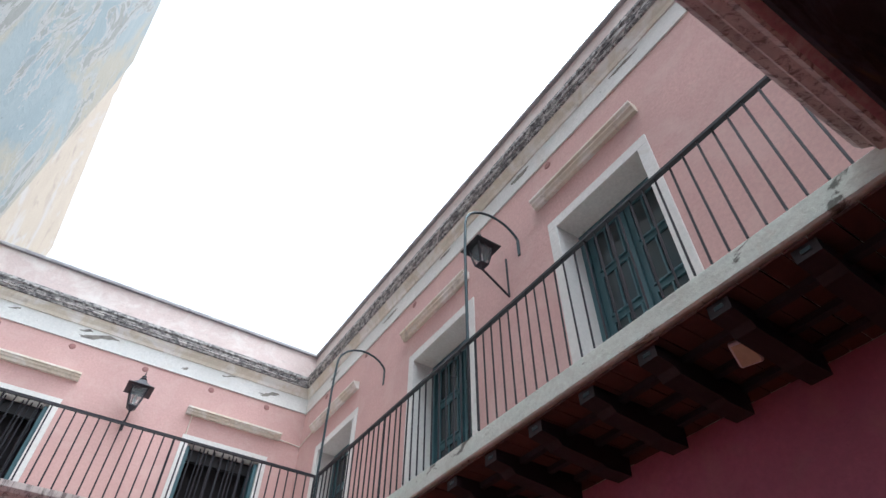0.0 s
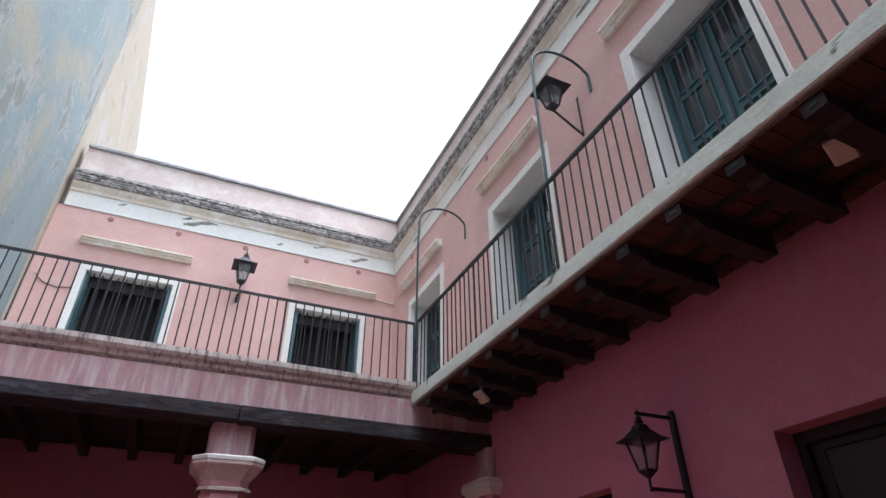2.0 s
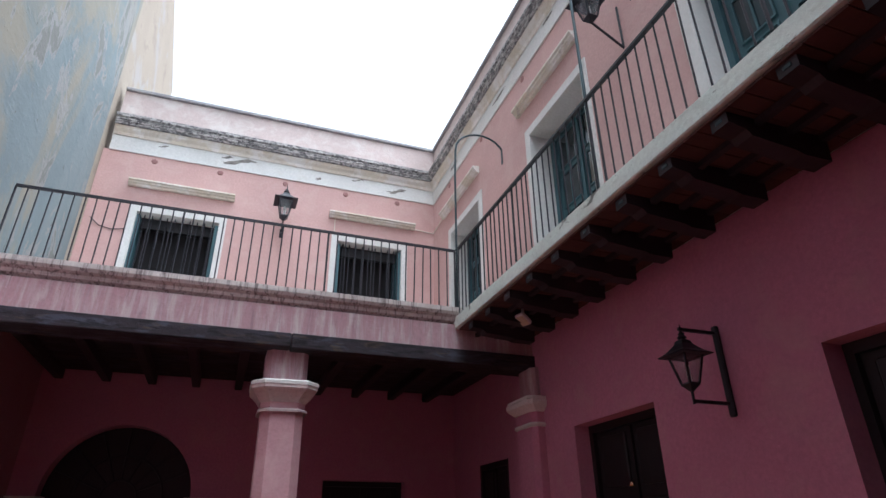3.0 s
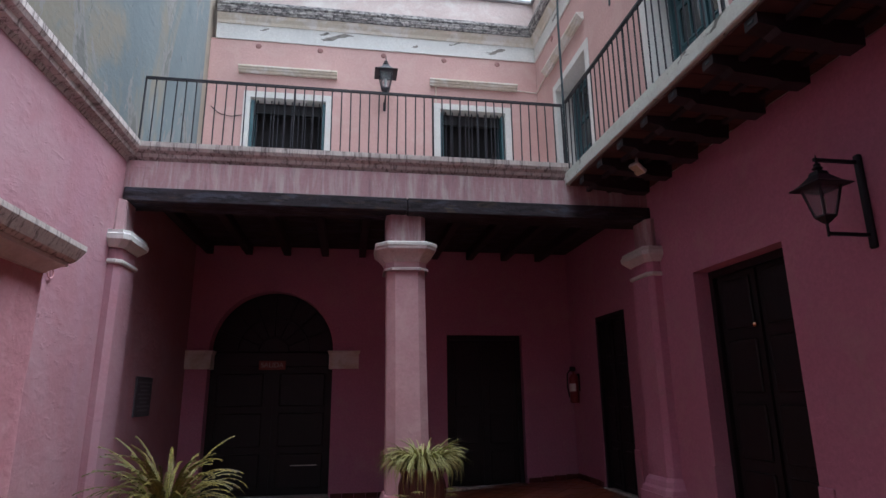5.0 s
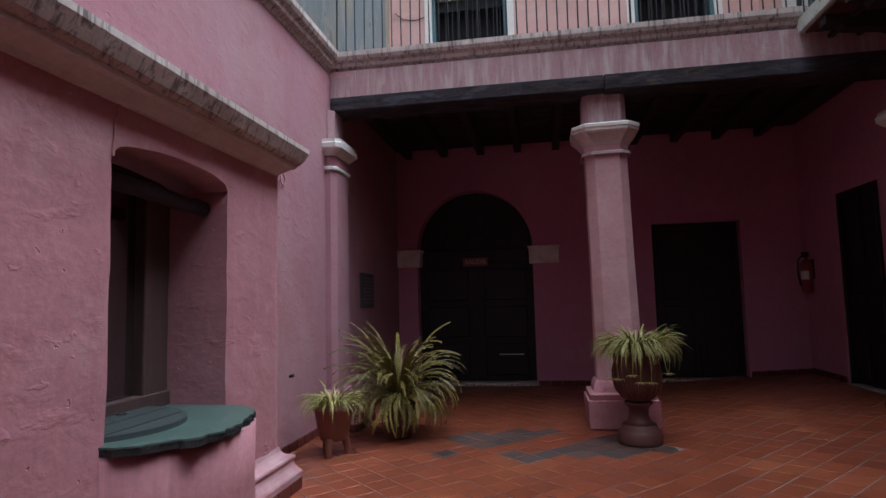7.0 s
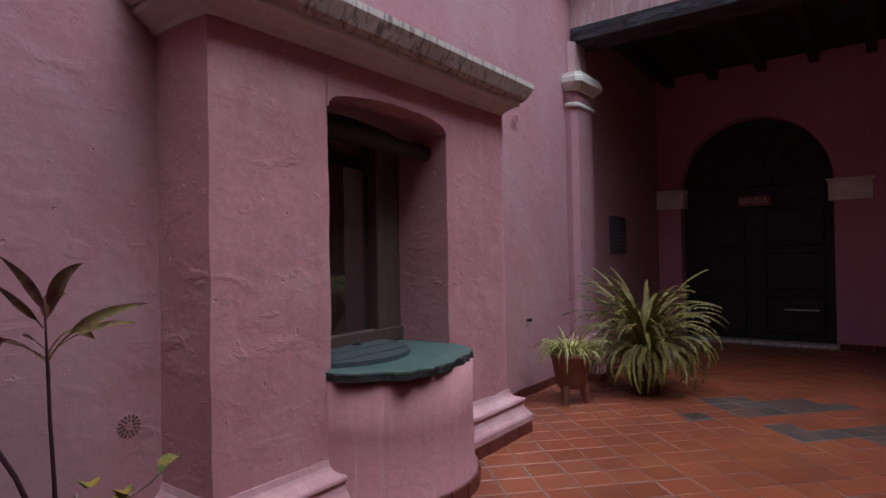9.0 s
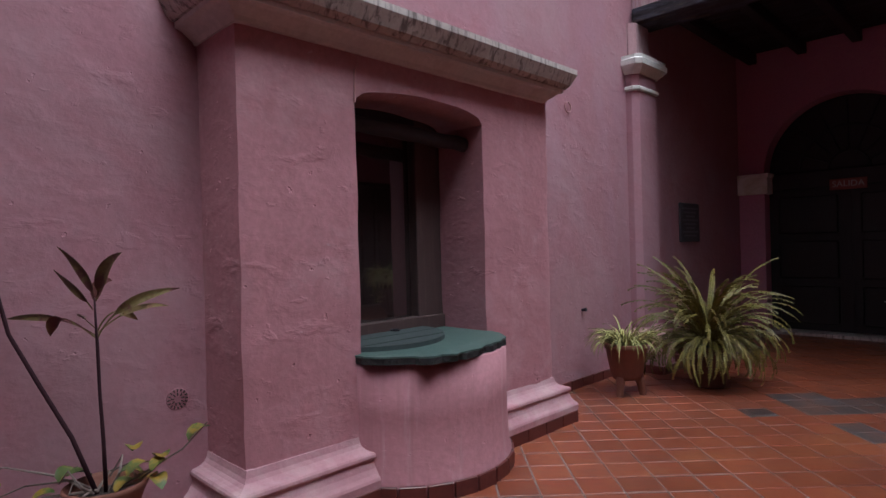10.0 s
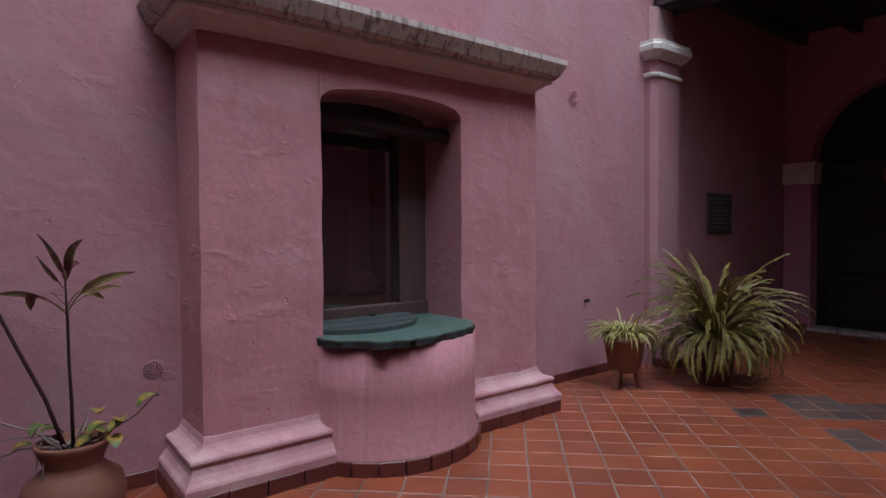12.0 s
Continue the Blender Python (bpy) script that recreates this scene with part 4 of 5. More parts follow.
part("loop", tube(bmesh.new(), [(0.02, 0.05 * math.sin(a), 0.05 * math.cos(a)) for a in [2 * math.pi * i / 14 for i in range(15)]], 0.007, 6), M_CABLE, ring)
part("pin", tube(bmesh.new(), [(-0.01, 0, 0.05), (0.03, 0, 0.05)], 0.007, 6), M_CABLE, ring)
tap = thing("wall_peg", "small dark peg low on the west wall", "peg", at=(XW, 6.48, 0.74))
part("pin", tube(bmesh.new(), [(-0.01, 0, 0), (0.05, 0, 0.01)], [0.012, 0.018], 8), M_IRON, tap)
plaque = thing("plaque", "dark bronze plaque with raised illegible lettering", "plaque", at=(XW, 9.08, 1.63))
part("plate", one_box(0.0, 0.025, -0.3, 0.3, -0.25, 0.25, 0.006), M_PLAQUE, plaque)
for i in range(8):
    w = 0.24 - 0.05 * (i % 3)
    part("line", one_box(0.024, 0.028, -w, w, 0.17 - 0.05 * i, 0.19 - 0.05 * i), M_PLAQUE_TEXT, plaque)
ext = thing("fire_extinguisher", "red fire extinguisher with a white label hung on the gallery wall", "extinguisher", at=(XL + 0.1, 10.7, 1.45))
cyl = part("cylinder", lathe(bmesh.new(), [(0.001, 0), (0.075, 0.005), (0.08, 0.03), (0.08, 0.42), (0.06, 0.48), (0.025, 0.5), (0.025, 0.54), (0.001, 0.54)], (-0.1, 0, 0), 20), M_RED, ext, smooth=True)
part("label", lathe(bmesh.new(), [(0.0815, 0.2), (0.0815, 0.33)], (-0.1, 0, 0), 16, math.pi * 0.7, math.pi * 1.5), M_LABEL, cyl, "white label")
part("valve", one_box(-0.16, -0.06, -0.02, 0.02, 0.54, 0.62, 0.006), M_IRON, ext)
part("hose", tube(bmesh.new(), [(-0.14, 0, 0.58), (-0.2, 0.03, 0.5), (-0.2, 0.06, 0.3), (-0.17, 0.06, 0.1)], 0.012, 6), M_IRON, ext)
part("bracket", one_box(-0.03, 0.005, -0.03, 0.03, 0.2, 0.5), M_IRON, ext)
# added brass ball that stands in for a bright glint on the door
knob = thing("door_knob", "small brass ball added for a bright reflection on the dark door", "knob", at=(XL + 0.2, 6.12, 2.28))
part("ball", lathe(bmesh.new(), [(0.001, -0.03), (0.012, -0.025), (0.012, -0.01), (0.026, 0.0), (0.03, 0.015), (0.02, 0.035), (0.001, 0.04)], steps=14), mat("polished_brass", (0.8, 0.6, 0.35), 0.2, 1.0, bump=0), knob, smooth=True).matrix_basis = pose(0, 0, 0, 0, -90, 0)


# ---- railings ----
def railing(name, label, p, q, n, posts=()):
    t = thing(name, label, "railing")
    p, q = Vector(p), Vector(q)
    d = (q - p).normalized()
    s = Vector((d.y, -d.x, 0)) * 0.02
    bm = bmesh.new()
    prism(bm, [(-1, 0.905), (1, 0.905), (1, 0.93), (-1, 0.93)], lambda u, v, k: tuple((p if k == 0 else q) + s * u + Vector((0, 0, v))))
    part("handrail", bm, M_IRON, t)
    me = None
    for i in range(n + 1):
        c = p + (q - p) * i / n
        if me is None:
            b = part("baluster", tube(bmesh.new(), [(0, 0, -0.03), (0, 0, 0.91)], 0.0085, 6), M_IRON, t)
            me = b.data
        else:
            b = new("baluster", me)
            b.parent = t
        k = 1.5 if i in posts else 1.0
        b.matrix_basis = Matrix.Translation(c) @ Matrix.Diagonal((k, k, 1, 1)) @ pose(0, 0, 0, random.uniform(-0.4, 0.4), random.uniform(-0.4, 0.4), 0)
    return t


random.seed(3)
railing("railing", "black iron railing with plain square balusters on the gallery cornice", (-1.87, YF, 4.50), (XB + 0.01, YF, 4.50), 45, (0, 15, 30, 45))
railing("railing", "black iron railing with plain square balusters along the balcony slab", (XB + 0.02, YF - 0.11, 4.49), (XB + 0.02, 0.88, 4.49), 55, (14, 28, 42, 55))


# ---- hoops, lanterns, floodlights ----
def hoop(y, yw):
    t = thing("iron_hoop", "thin blue-grey iron rod arching from railing to wall", "hoop", "iron hoops")
    pts = [(XB + 0.03, y, 4.46), (XB + 0.03, y, 5.6), (XB + 0.035, y + 0.01, 6.7), (XB + 0.05, y + 0.01, 7.15)]
    for i in range(1, 11):
        a = math.pi * i / 11
        pts.append((XB + 0.47 - 0.42 * math.cos(a), y + 0.01 + (yw - y) * i / 11, 7.15 + 0.36 * math.sin(a) + 0.006 * i))
    pts.append((XE + 0.01, yw, 7.2))
    part("rod", tube(bmesh.new(), pts, 0.016, 8), M_HOOP, t, smooth=True)
    part("wall_plate", one_box(XE - 0.012, XE + 0.002, yw - 0.02, yw + 0.02, 7.08, 7.34), M_HOOP, t)


hoop(4.28, 4.30)
hoop(YF - 0.02, YF)


def lantern(label, at, size, bracket):
    """A four-sided tapered lantern, hung or stood; its parts are built round its own middle."""
    t = thing("wall_lantern", label, "lantern", "wall lanterns", at=at)
    s = size
    lo, hi = 0.115 * s, 0.225 * s
    turn = math.pi / 4

    def ringed(rows, n=4):
        return lathe(bmesh.new(), rows, steps=n, turn=turn)
    roof = part("roof", ringed([(0.46 * s, 0.285 * s), (0.465 * s, 0.30 * s), (0.31 * s, 0.37 * s), (0.22 * s, 0.44 * s), (0.15 * s, 0.5 * s), (0.13 * s, 0.56 * s), (0.05 * s, 0.59 * s)]), M_IRON, t)
    part("finial", lathe(bmesh.new(), [(0.05 * s, 0.58 * s), (0.085 * s, 0.62 * s), (0.05 * s, 0.66 * s), (0.06 * s, 0.69 * s), (0.02 * s, 0.73 * s), (0.008 * s, 0.86 * s)], steps=12), M_IRON, roof)
    for k in range(4):
        a, b = turn + k * math.pi / 2, turn + (k + 1) * math.pi / 2
        c = lambda r, z, an: (r * math.cos(an), r * math.sin(an), z)
        part("corner_bar", tube(bmesh.new(), [c(lo * 1.25, -0.2 * s, a), c(hi * 1.25, 0.30 * s, a)], 0.014 * s + 0.004, 4), M_IRON, t)
        bm = bmesh.new()
        bm.faces.new([bm.verts.new(v) for v in (c(lo * 1.22, -0.2 * s, a), c(lo * 1.22, -0.2 * s, b), c(hi * 1.22, 0.3 * s, b), c(hi * 1.22, 0.3 * s, a))])
        bmesh.ops.solidify(bm, geom=bm.faces[:], thickness=0.003)
        part("pane", bm, M_GLASS, t, "dusty glass pane")
    part("base", ringed([(lo * 1.35, -0.19 * s), (lo * 1.4, -0.22 * s), (0.1 * s, -0.27 * s), (0.06 * s, -0.31 * s), (0.015 * s, -0.34 * s)]), M_IRON, t)
    part("lamp_holder", lathe(bmesh.new(), [(0.03 * s, -0.2 * s), (0.035 * s, 0.0), (0.03 * s, 0.12 * s), (0.01 * s, 0.15 * s)], steps=10), M_LABEL, t, "pale candle lamp")
    for n, bm in bracket(s):
        part(n, bm, M_IRON, t)
    return t


def plate_bracket(s):
    yield "wall_plate", one_box(0.345, 0.39, -0.03, 0.03, -0.33, 0.42, 0.012)
    yield "arm", one_box(-0.02, 0.36, -0.012, 0.012, 0.345, 0.37)
    yield "arm", one_box(0.0, 0.36, -0.012, 0.012, -0.24, -0.215)
    yield "spike", tube(bmesh.new(), [(0, 0, -0.25), (0, 0, -0.14)], 0.012, 6)


lantern("black iron wall lantern with clear panes on a tall plate bracket", (XL - 0.385, 4.43, 2.975), 0.46, plate_bracket)
lantern("small black iron lantern on a scrolled bracket between the barred windows", (1.20, YN - 0.36, 7.30), 0.64,
        lambda s: [("arm", tube(bmesh.new(), [(0, 0.36, -0.30), (0, 0.2, -0.34), (0, 0.05, -0.28), (0, 0, -0.17)], 0.014, 8)), ("wall_plate", one_box(-0.025, 0.025, 0.345, 0.365, -0.40, -0.22))])
lantern("dark lantern leaning on an angled bracket beside a balcony door", (3.88, 4.55, 7.02), 0.54,
        lambda s: [("arm", tube(bmesh.new(), [(0.39, 0, -0.42), (0, 0, -0.17)], 0.014, 8)), ("stay", tube(bmesh.new(), [(0.385, 0, -0.42), (0.385, 0, 0.2)], 0.014, 8))])
for y, z in ((2.08, 4.16), (6.60, 4.11)):
    t = thing("floodlight", "small white floodlight under the balcony", "floodlight", "floodlights", at=(3.88, y, z))
    part("housing", box(bmesh.new(), -0.085, 0.085, -0.07, 0.07, -0.025, 0.03, 0.012), M_LAMPWHITE, t).matrix_basis = pose(0, 0, 0, 0, 32, 18)
    part("glass", one_box(-0.07, 0.07, -0.056, 0.056, -0.029, -0.0245), M_LAMPGLASS, t).matrix_basis = pose(0, 0, 0, 0, 32, 18)
    part("bracket", one_box(-0.01, 0.01, -0.02, 0.02, 0.03, 4.255 - z), M_LAMPWHITE, t)
conduit = thing("conduit", "thin painted conduit linking the hood mouldings round the corner", "conduit")
part("pipe", tube(bmesh.new(), [(3.83, YN - 0.012, 7.53), (XE - 0.014, YN - 0.013, 7.50), (XE - 0.014, 10.4, 7.56)], 0.011, 6), M_CREAM, conduit)
part("pipe", tube(bmesh.new(), [(2.2, YN - 0.012, 7.5), (2.2, YN - 0.012, 7.14)], 0.009, 6), M_CREAM, conduit)
line = thing("slack_cable", "thin slack cable across the end of the upper wall", "cable")
part("wire", tube(bmesh.new(), [(-1.96, YN - 0.012, 6.78), (-1.8, YN - 0.012, 6.64), (-1.6, YN - 0.012, 6.6), (-1.40, YN - 0.012, 6.64)], 0.007, 6), M_IRON, line)


# ---- plants and pots ----
def ribbon(verts, faces, base, way, length, width, rise, droop, fold=0.0, steps=7, twist=0.0):
    """An arching strip leaf, thin in the tip."""
    side = Vector((-way.y, way.x, 0)).normalized()
    p, a, start = Vector(base), rise, len(verts)
    for i in range(steps + 1):
        f = i / steps
        w = width * (math.sin(math.pi * min(1, 0.18 + 0.82 * f)) ** 0.8 if f > 0 else 0.5) + 0.0006
        up = Vector((0, 0, 1)) * math.cos(a) - way * math.sin(a)
        sd = (side * math.cos(twist * f) + up * math.sin(twist * f)).normalized()
        verts += [p - sd * w / 2 + up * fold * w, p, p + sd * w / 2 + up * fold * w]
        p = p + (way * math.cos(a) + Vector((0, 0, math.sin(a)))) * length / steps
        a -= droop / steps
    for i in range(steps):
        k = start + 3 * i
        faces += [(k, k + 1, k + 4, k + 3), (k + 1, k + 2, k + 5, k + 4)]


def mesh_part(name, verts, faces, material, parent, label="", smooth=True):
    me = bpy.data.meshes.new(name)
    me.from_pydata([tuple(v) for v in verts], [], faces)
    for p in me.polygons:
        p.use_smooth = smooth
    me.materials.append(material)
    ob = new(name, me)
    ob.parent = parent
    if label:
        tagged(ob, label)
    return ob


def tuft(parent, seed, count, base_r, z, length, width, name="leaf_clump"):
    rnd, v, f = random.Random(seed), [], []
    for _ in range(count):
        a = rnd.uniform(0, 2 * math.pi)
        way = Vector((math.cos(a), math.sin(a), 0))
        rr = base_r * math.sqrt(rnd.random())
        ribbon(v, f, way * rr + Vector((0, 0, z)), way, length * rnd.uniform(0.55, 1.1), width * rnd.uniform(0.7, 1.2), rnd.uniform(0.75, 1.55), rnd.uniform(1.5, 3.3), 0.25, 9, rnd.uniform(-0.6, 0.6))
    return mesh_part(name, v, f, M_LEAF, parent)


def urn(at):
    t = thing("urn_planter", "tall brown clay urn on a pedestal with a pale spider plant", "planter", at=at)
    part("foot", lathe(bmesh.new(), [(0.001, 0), (0.245, 0), (0.25, 0.03), (0.245, 0.10), (0.225, 0.13), (0.2, 0.14), (0.19, 0.19), (0.001, 0.19)], steps=32), M_CLAY_BROWN, t, smooth=True)
    part("stem", lathe(bmesh.new(), [(0.18, 0.19), (0.13, 0.22), (0.105, 0.28), (0.11, 0.34), (0.14, 0.375), (0.16, 0.39), (0.15, 0.41), (0.001, 0.41)], steps=32), M_CLAY_BROWN, t, smooth=True)
    bowl = part("bowl", lathe(bmesh.new(), [(0.10, 0.41), (0.17, 0.44), (0.235, 0.52), (0.265, 0.62), (0.268, 0.72), (0.25, 0.80), (0.255, 0.84), (0.29, 0.86), (0.295, 0.89), (0.28, 0.905), (0.24, 0.9), (0.235, 0.84), (0.001, 0.83)], steps=36), M_CLAY_BROWN, t, smooth=True)
    for k in range(22):
        a = 2 * math.pi * k / 22
        part("flute", tube(bmesh.new(), [(r * math.cos(a), r * math.sin(a), z) for r, z in ((0.172, 0.445), (0.236, 0.525), (0.266, 0.62), (0.268, 0.72), (0.252, 0.79))], [0.006, 0.011, 0.013, 0.012, 0.006], 6), M_CLAY_BROWN, bowl, smooth=True)
    part("soil", lathe(bmesh.new(), [(0.001, 0.86), (0.15, 0.87), (0.24, 0.855)], steps=20), M_SOIL, bowl, "dark potting soil")
    tuft(t, 11, 850, 0.24, 0.88, 0.45, 0.0125)
    rnd = random.Random(4)
    for k in range(7):
        a = -2.6 + 0.35 * k + rnd.uniform(-0.1, 0.1)
        way = Vector((math.cos(a), math.sin(a), 0))
        end = way * rnd.uniform(0.33, 0.42) + Vector((0, 0, rnd.uniform(0.58, 0.72)))
        part("runner", tube(bmesh.new(), [way * 0.2 + Vector((0, 0, 0.9)), way * 0.33 + Vector((0, 0, 0.92)), way * 0.37 + Vector((0, 0, 0.8)), end], 0.003, 5), M_LEAF, t)
        v, f = [], []
        for i in range(9):
            b = 2 * math.pi * i / 9
            ribbon(v, f, end, Vector((math.cos(b), math.sin(b), 0)), 0.09, 0.012, 0.6, 1.6, 0.2, 4)
        mesh_part("plantlet", v, f, M_LEAF, t)
    t.scale = (0.88, 0.88, 1.0)


urn((1.45, 7.12, 0.0))


def legged_pot(at):
    t = thing("legged_pot", "small three-legged terracotta pot with a spider plant", "planter", at=at)
    pot = part("pot", lathe(bmesh.new(), [(0.001, 0.15), (0.125, 0.15), (0.145, 0.2), (0.185, 0.42), (0.195, 0.43), (0.195, 0.47), (0.175, 0.475), (0.165, 0.44), (0.001, 0.43)], steps=28), M_CLAY, t, smooth=True)
    for k in range(3):
        a = 0.5 + 2 * math.pi * k / 3
        part("leg", tube(bmesh.new(), [(0.105 * math.cos(a), 0.105 * math.sin(a), 0.17), (0.125 * math.cos(a), 0.125 * math.sin(a), 0.08), (0.135 * math.cos(a), 0.135 * math.sin(a), 0.0)], [0.045, 0.036, 0.03], 8), M_CLAY, t)
    part("soil", lathe(bmesh.new(), [(0.001, 0.452), (0.17, 0.448)], steps=20), M_SOIL, pot, "dark potting soil")
    tuft(t, 21, 260, 0.15, 0.45, 0.34, 0.011)


legged_pot((-1.50, 6.44, 0.0))


def fern(at):
    t = thing("potted_fern", "large bushy sword fern with long drooping fronds in a clay pot", "fern", at=at)
    pot = part("pot", lathe(bmesh.new(), [(0.001, 0), (0.13, 0), (0.145, 0.03), (0.185, 0.34), (0.2, 0.35), (0.2, 0.39), (0.185, 0.395), (0.17, 0.37), (0.001, 0.36)], steps=28), M_CLAY_BROWN, t, smooth=True)
    part("soil", lathe(bmesh.new(), [(0.001, 0.385), (0.18, 0.375)], steps=20), M_SOIL, pot, "dark potting soil")
    rnd = random.Random(31)
    for k in range(235):
        v, f = [], []
        a = 2 * math.pi * (k * 0.381966) + rnd.uniform(-0.2, 0.2)
        way = Vector((math.cos(a), math.sin(a), 0))
        side = Vector((-way.y, way.x, 0))
        lift, bend = rnd.random() ** 0.8, rnd.uniform(-0.45, 0.45)
        length, ang, droop = rnd.uniform(0.60, 0.85) + 0.15 * lift, 0.75 + 0.72 * lift, rnd.uniform(2.1, 3.1) - 1.25 * lift
        if k >= 125:
            length, ang, droop = rnd.uniform(0.5, 0.72), rnd.uniform(0.1, 0.7), rnd.uniform(1.9, 2.7)
        p, n = way * 0.1 * rnd.random() + Vector((0, 0, 0.42)), 26
        spine = []
        for i in range(n + 1):
            spine.append((p.copy(), ang))
            p = p + (way * math.cos(ang) + side * bend * i / n + Vector((0, 0, math.sin(ang)))) * length / n
            if p.z + at[2] < 0.03:
                p.z = 0.03
            ang -= droop / n * (0.4 + 1.2 * i / n)
        width = rnd.uniform(0.015, 0.024)
        for i in range(1, n):
            (q, an), (r, _) = spine[i], spine[i + 1]
            s0 = len(v)
            up = (Vector((0, 0, 1)) * math.cos(an) - way * math.sin(an)) * 0.006
            v += [q - side * 0.006, q + up, q + side * 0.006, r + side * 0.006, r + up, r - side * 0.006]
            f += [(s0, s0 + 1, s0 + 4, s0 + 5), (s0 + 1, s0 + 2, s0 + 3, s0 + 4)]
        for i in range(3, n):
            (q, an), (r, _) = spine[i], spine[i + 1]
            frac = i / n
            w = width * min(1, 3.2 * (frac - 0.08)) * min(1, 4.5 * (1.03 - frac))
            up = Vector((0, 0, 1)) * math.cos(an) - way * math.sin(an)
            d = (r - q)
            for sgn in (-1, 1):
                s0 = len(v)
                tip = q + d * 0.9 + side * sgn * w + up * rnd.uniform(-0.012, 0.004)
                v += [q, q + d * 0.8, tip + d * 0.15, tip - d * 0.4]
                f.append((s0, s0 + 1, s0 + 2, s0 + 3))
        mesh_part("frond", v, f, M_FERN, t, smooth=False)


fern((-1.05, 7.2, 0.0))


def cordyline(at):
    t = thing("cordyline_pot", "round terracotta jar with a spindly cordyline and trailing vine", "potted plant", at=at)
    jar = part("jar", lathe(bmesh.new(), [(0.001, 0), (0.13, 0), (0.16, 0.02), (0.215, 0.1), (0.225, 0.17), (0.205, 0.24), (0.15, 0.285), (0.125, 0.31), (0.125, 0.325), (0.145, 0.38), (0.16, 0.41), (0.16, 0.425), (0.15, 0.43), (0.14, 0.41), (0.12, 0.36), (0.001, 0.36)], steps=36), M_CLAY, t, smooth=True)
    part("soil", lathe(bmesh.new(), [(0.001, 0.39), (0.07, 0.385), (0.13, 0.37)], steps=20), M_SOIL, jar, "dark potting soil")
    stem = [(0, 0, 0.38), (-0.02, 0.0, 0.6), (-0.035, -0.005, 0.8), (-0.05, -0.005, 1.0), (-0.052, -0.008, 1.08), (-0.055, -0.01, 1.2)]
    part("stem", tube(bmesh.new(), stem, [0.009, 0.008, 0.007, 0.007, 0.005, 0.004], 8), M_STEM, t, smooth=True)
    part("bare_stem", tube(bmesh.new(), [(-0.01, -0.03, 0.38), (-0.08, -0.1, 0.62), (-0.17, -0.2, 0.86), (-0.25, -0.28, 1.06), (-0.29, -0.32, 1.28), (-0.28, -0.325, 1.44), (-0.275, -0.32, 1.5)], [0.010, 0.009, 0.009, 0.008, 0.008, 0.007, 0.005], 8), M_STEM, t, smooth=True)
    right, fwd, up = Vector((0.64, 0.77, 0)), Vector((-0.77, 0.64, 0)), Vector((0, 0, 1))
    node, rnd = Vector((-0.05, -0.008, 1.03)), random.Random(12)
    # start, bend and tip (along the wall, up), width, and how much of it is bare stalk
    for x0, z0, x1, z1, x2, z2, wide, stalk in ((-0.005, 0.2, -0.03, 0.36, -0.165, 0.46, 0.056, 0.1), (0.01, 0.2, 0.05, 0.36, 0.155, 0.42, 0.066, 0.1), (-0.01, 0.14, -0.06, 0.26, -0.20, 0.345, 0.046, 0.2),
                                                (0.0, 0.18, 0.01, 0.285, 0.065, 0.28, 0.075, 0.05), (0.005, 0.0, 0.10, 0.2, 0.35, 0.235, 0.044, 0.35), (0.005, 0.02, 0.11, 0.16, 0.33, 0.155, 0.03, 0.4),
                                                (-0.005, 0.0, -0.15, 0.2, -0.205, 0.01, 0.055, 0.5), (-0.005, 0.01, -0.13, 0.14, -0.40, 0.10, 0.03, 0.45), (0.005, 0.03, 0.09, 0.2, 0.135, 0.07, 0.035, 0.5), (-0.005, 0.05, -0.06, 0.15, -0.09, 0.09, 0.034, 0.4)):
        a, b, c = (node + right * x + up * z for x, z in ((x0, z0 * 0.85), (x1, z1 * 0.85), (x2, z2 * 0.85)))
        b, c = b + fwd * rnd.uniform(-0.06, 0.06), c + fwd * rnd.uniform(-0.10, 0.10)
        pts = [a * (1 - f) ** 2 + b * 2 * f * (1 - f) + c * f * f for f in [i / 12 for i in range(13)]]
        v, f, roll = [], [], rnd.uniform(-0.5, 0.5)
        for i, p in enumerate(pts):
            d = (pts[min(i + 1, 12)] - pts[max(i - 1, 0)]).normalized()
            flat = (fwd - d * d.dot(fwd)).normalized()
            across = d.cross(flat)
            sd = across * math.cos(roll) + flat * math.sin(roll)
            nm = d.cross(sd)
            g = max(0.0, (i / 12 - stalk) / (1 - stalk))
            w = 0.006 + wide * 0.8 * math.sin(math.pi * min(1, 0.06 + 0.94 * g) ** 0.85) if g > 0 else 0.007
            w = w if i < 12 else 0.001
            v += [p - sd * w / 2 + nm * 0.22 * w, p, p + sd * w / 2 + nm * 0.22 * w]
            roll += 0.05
        for i in range(12):
            k = 3 * i
            f += [(k, k + 1, k + 4, k + 3), (k + 1, k + 2, k + 5, k + 4)]
        mesh_part("leaf", v, f, M_CORDY, t)
    rnd = random.Random(6)
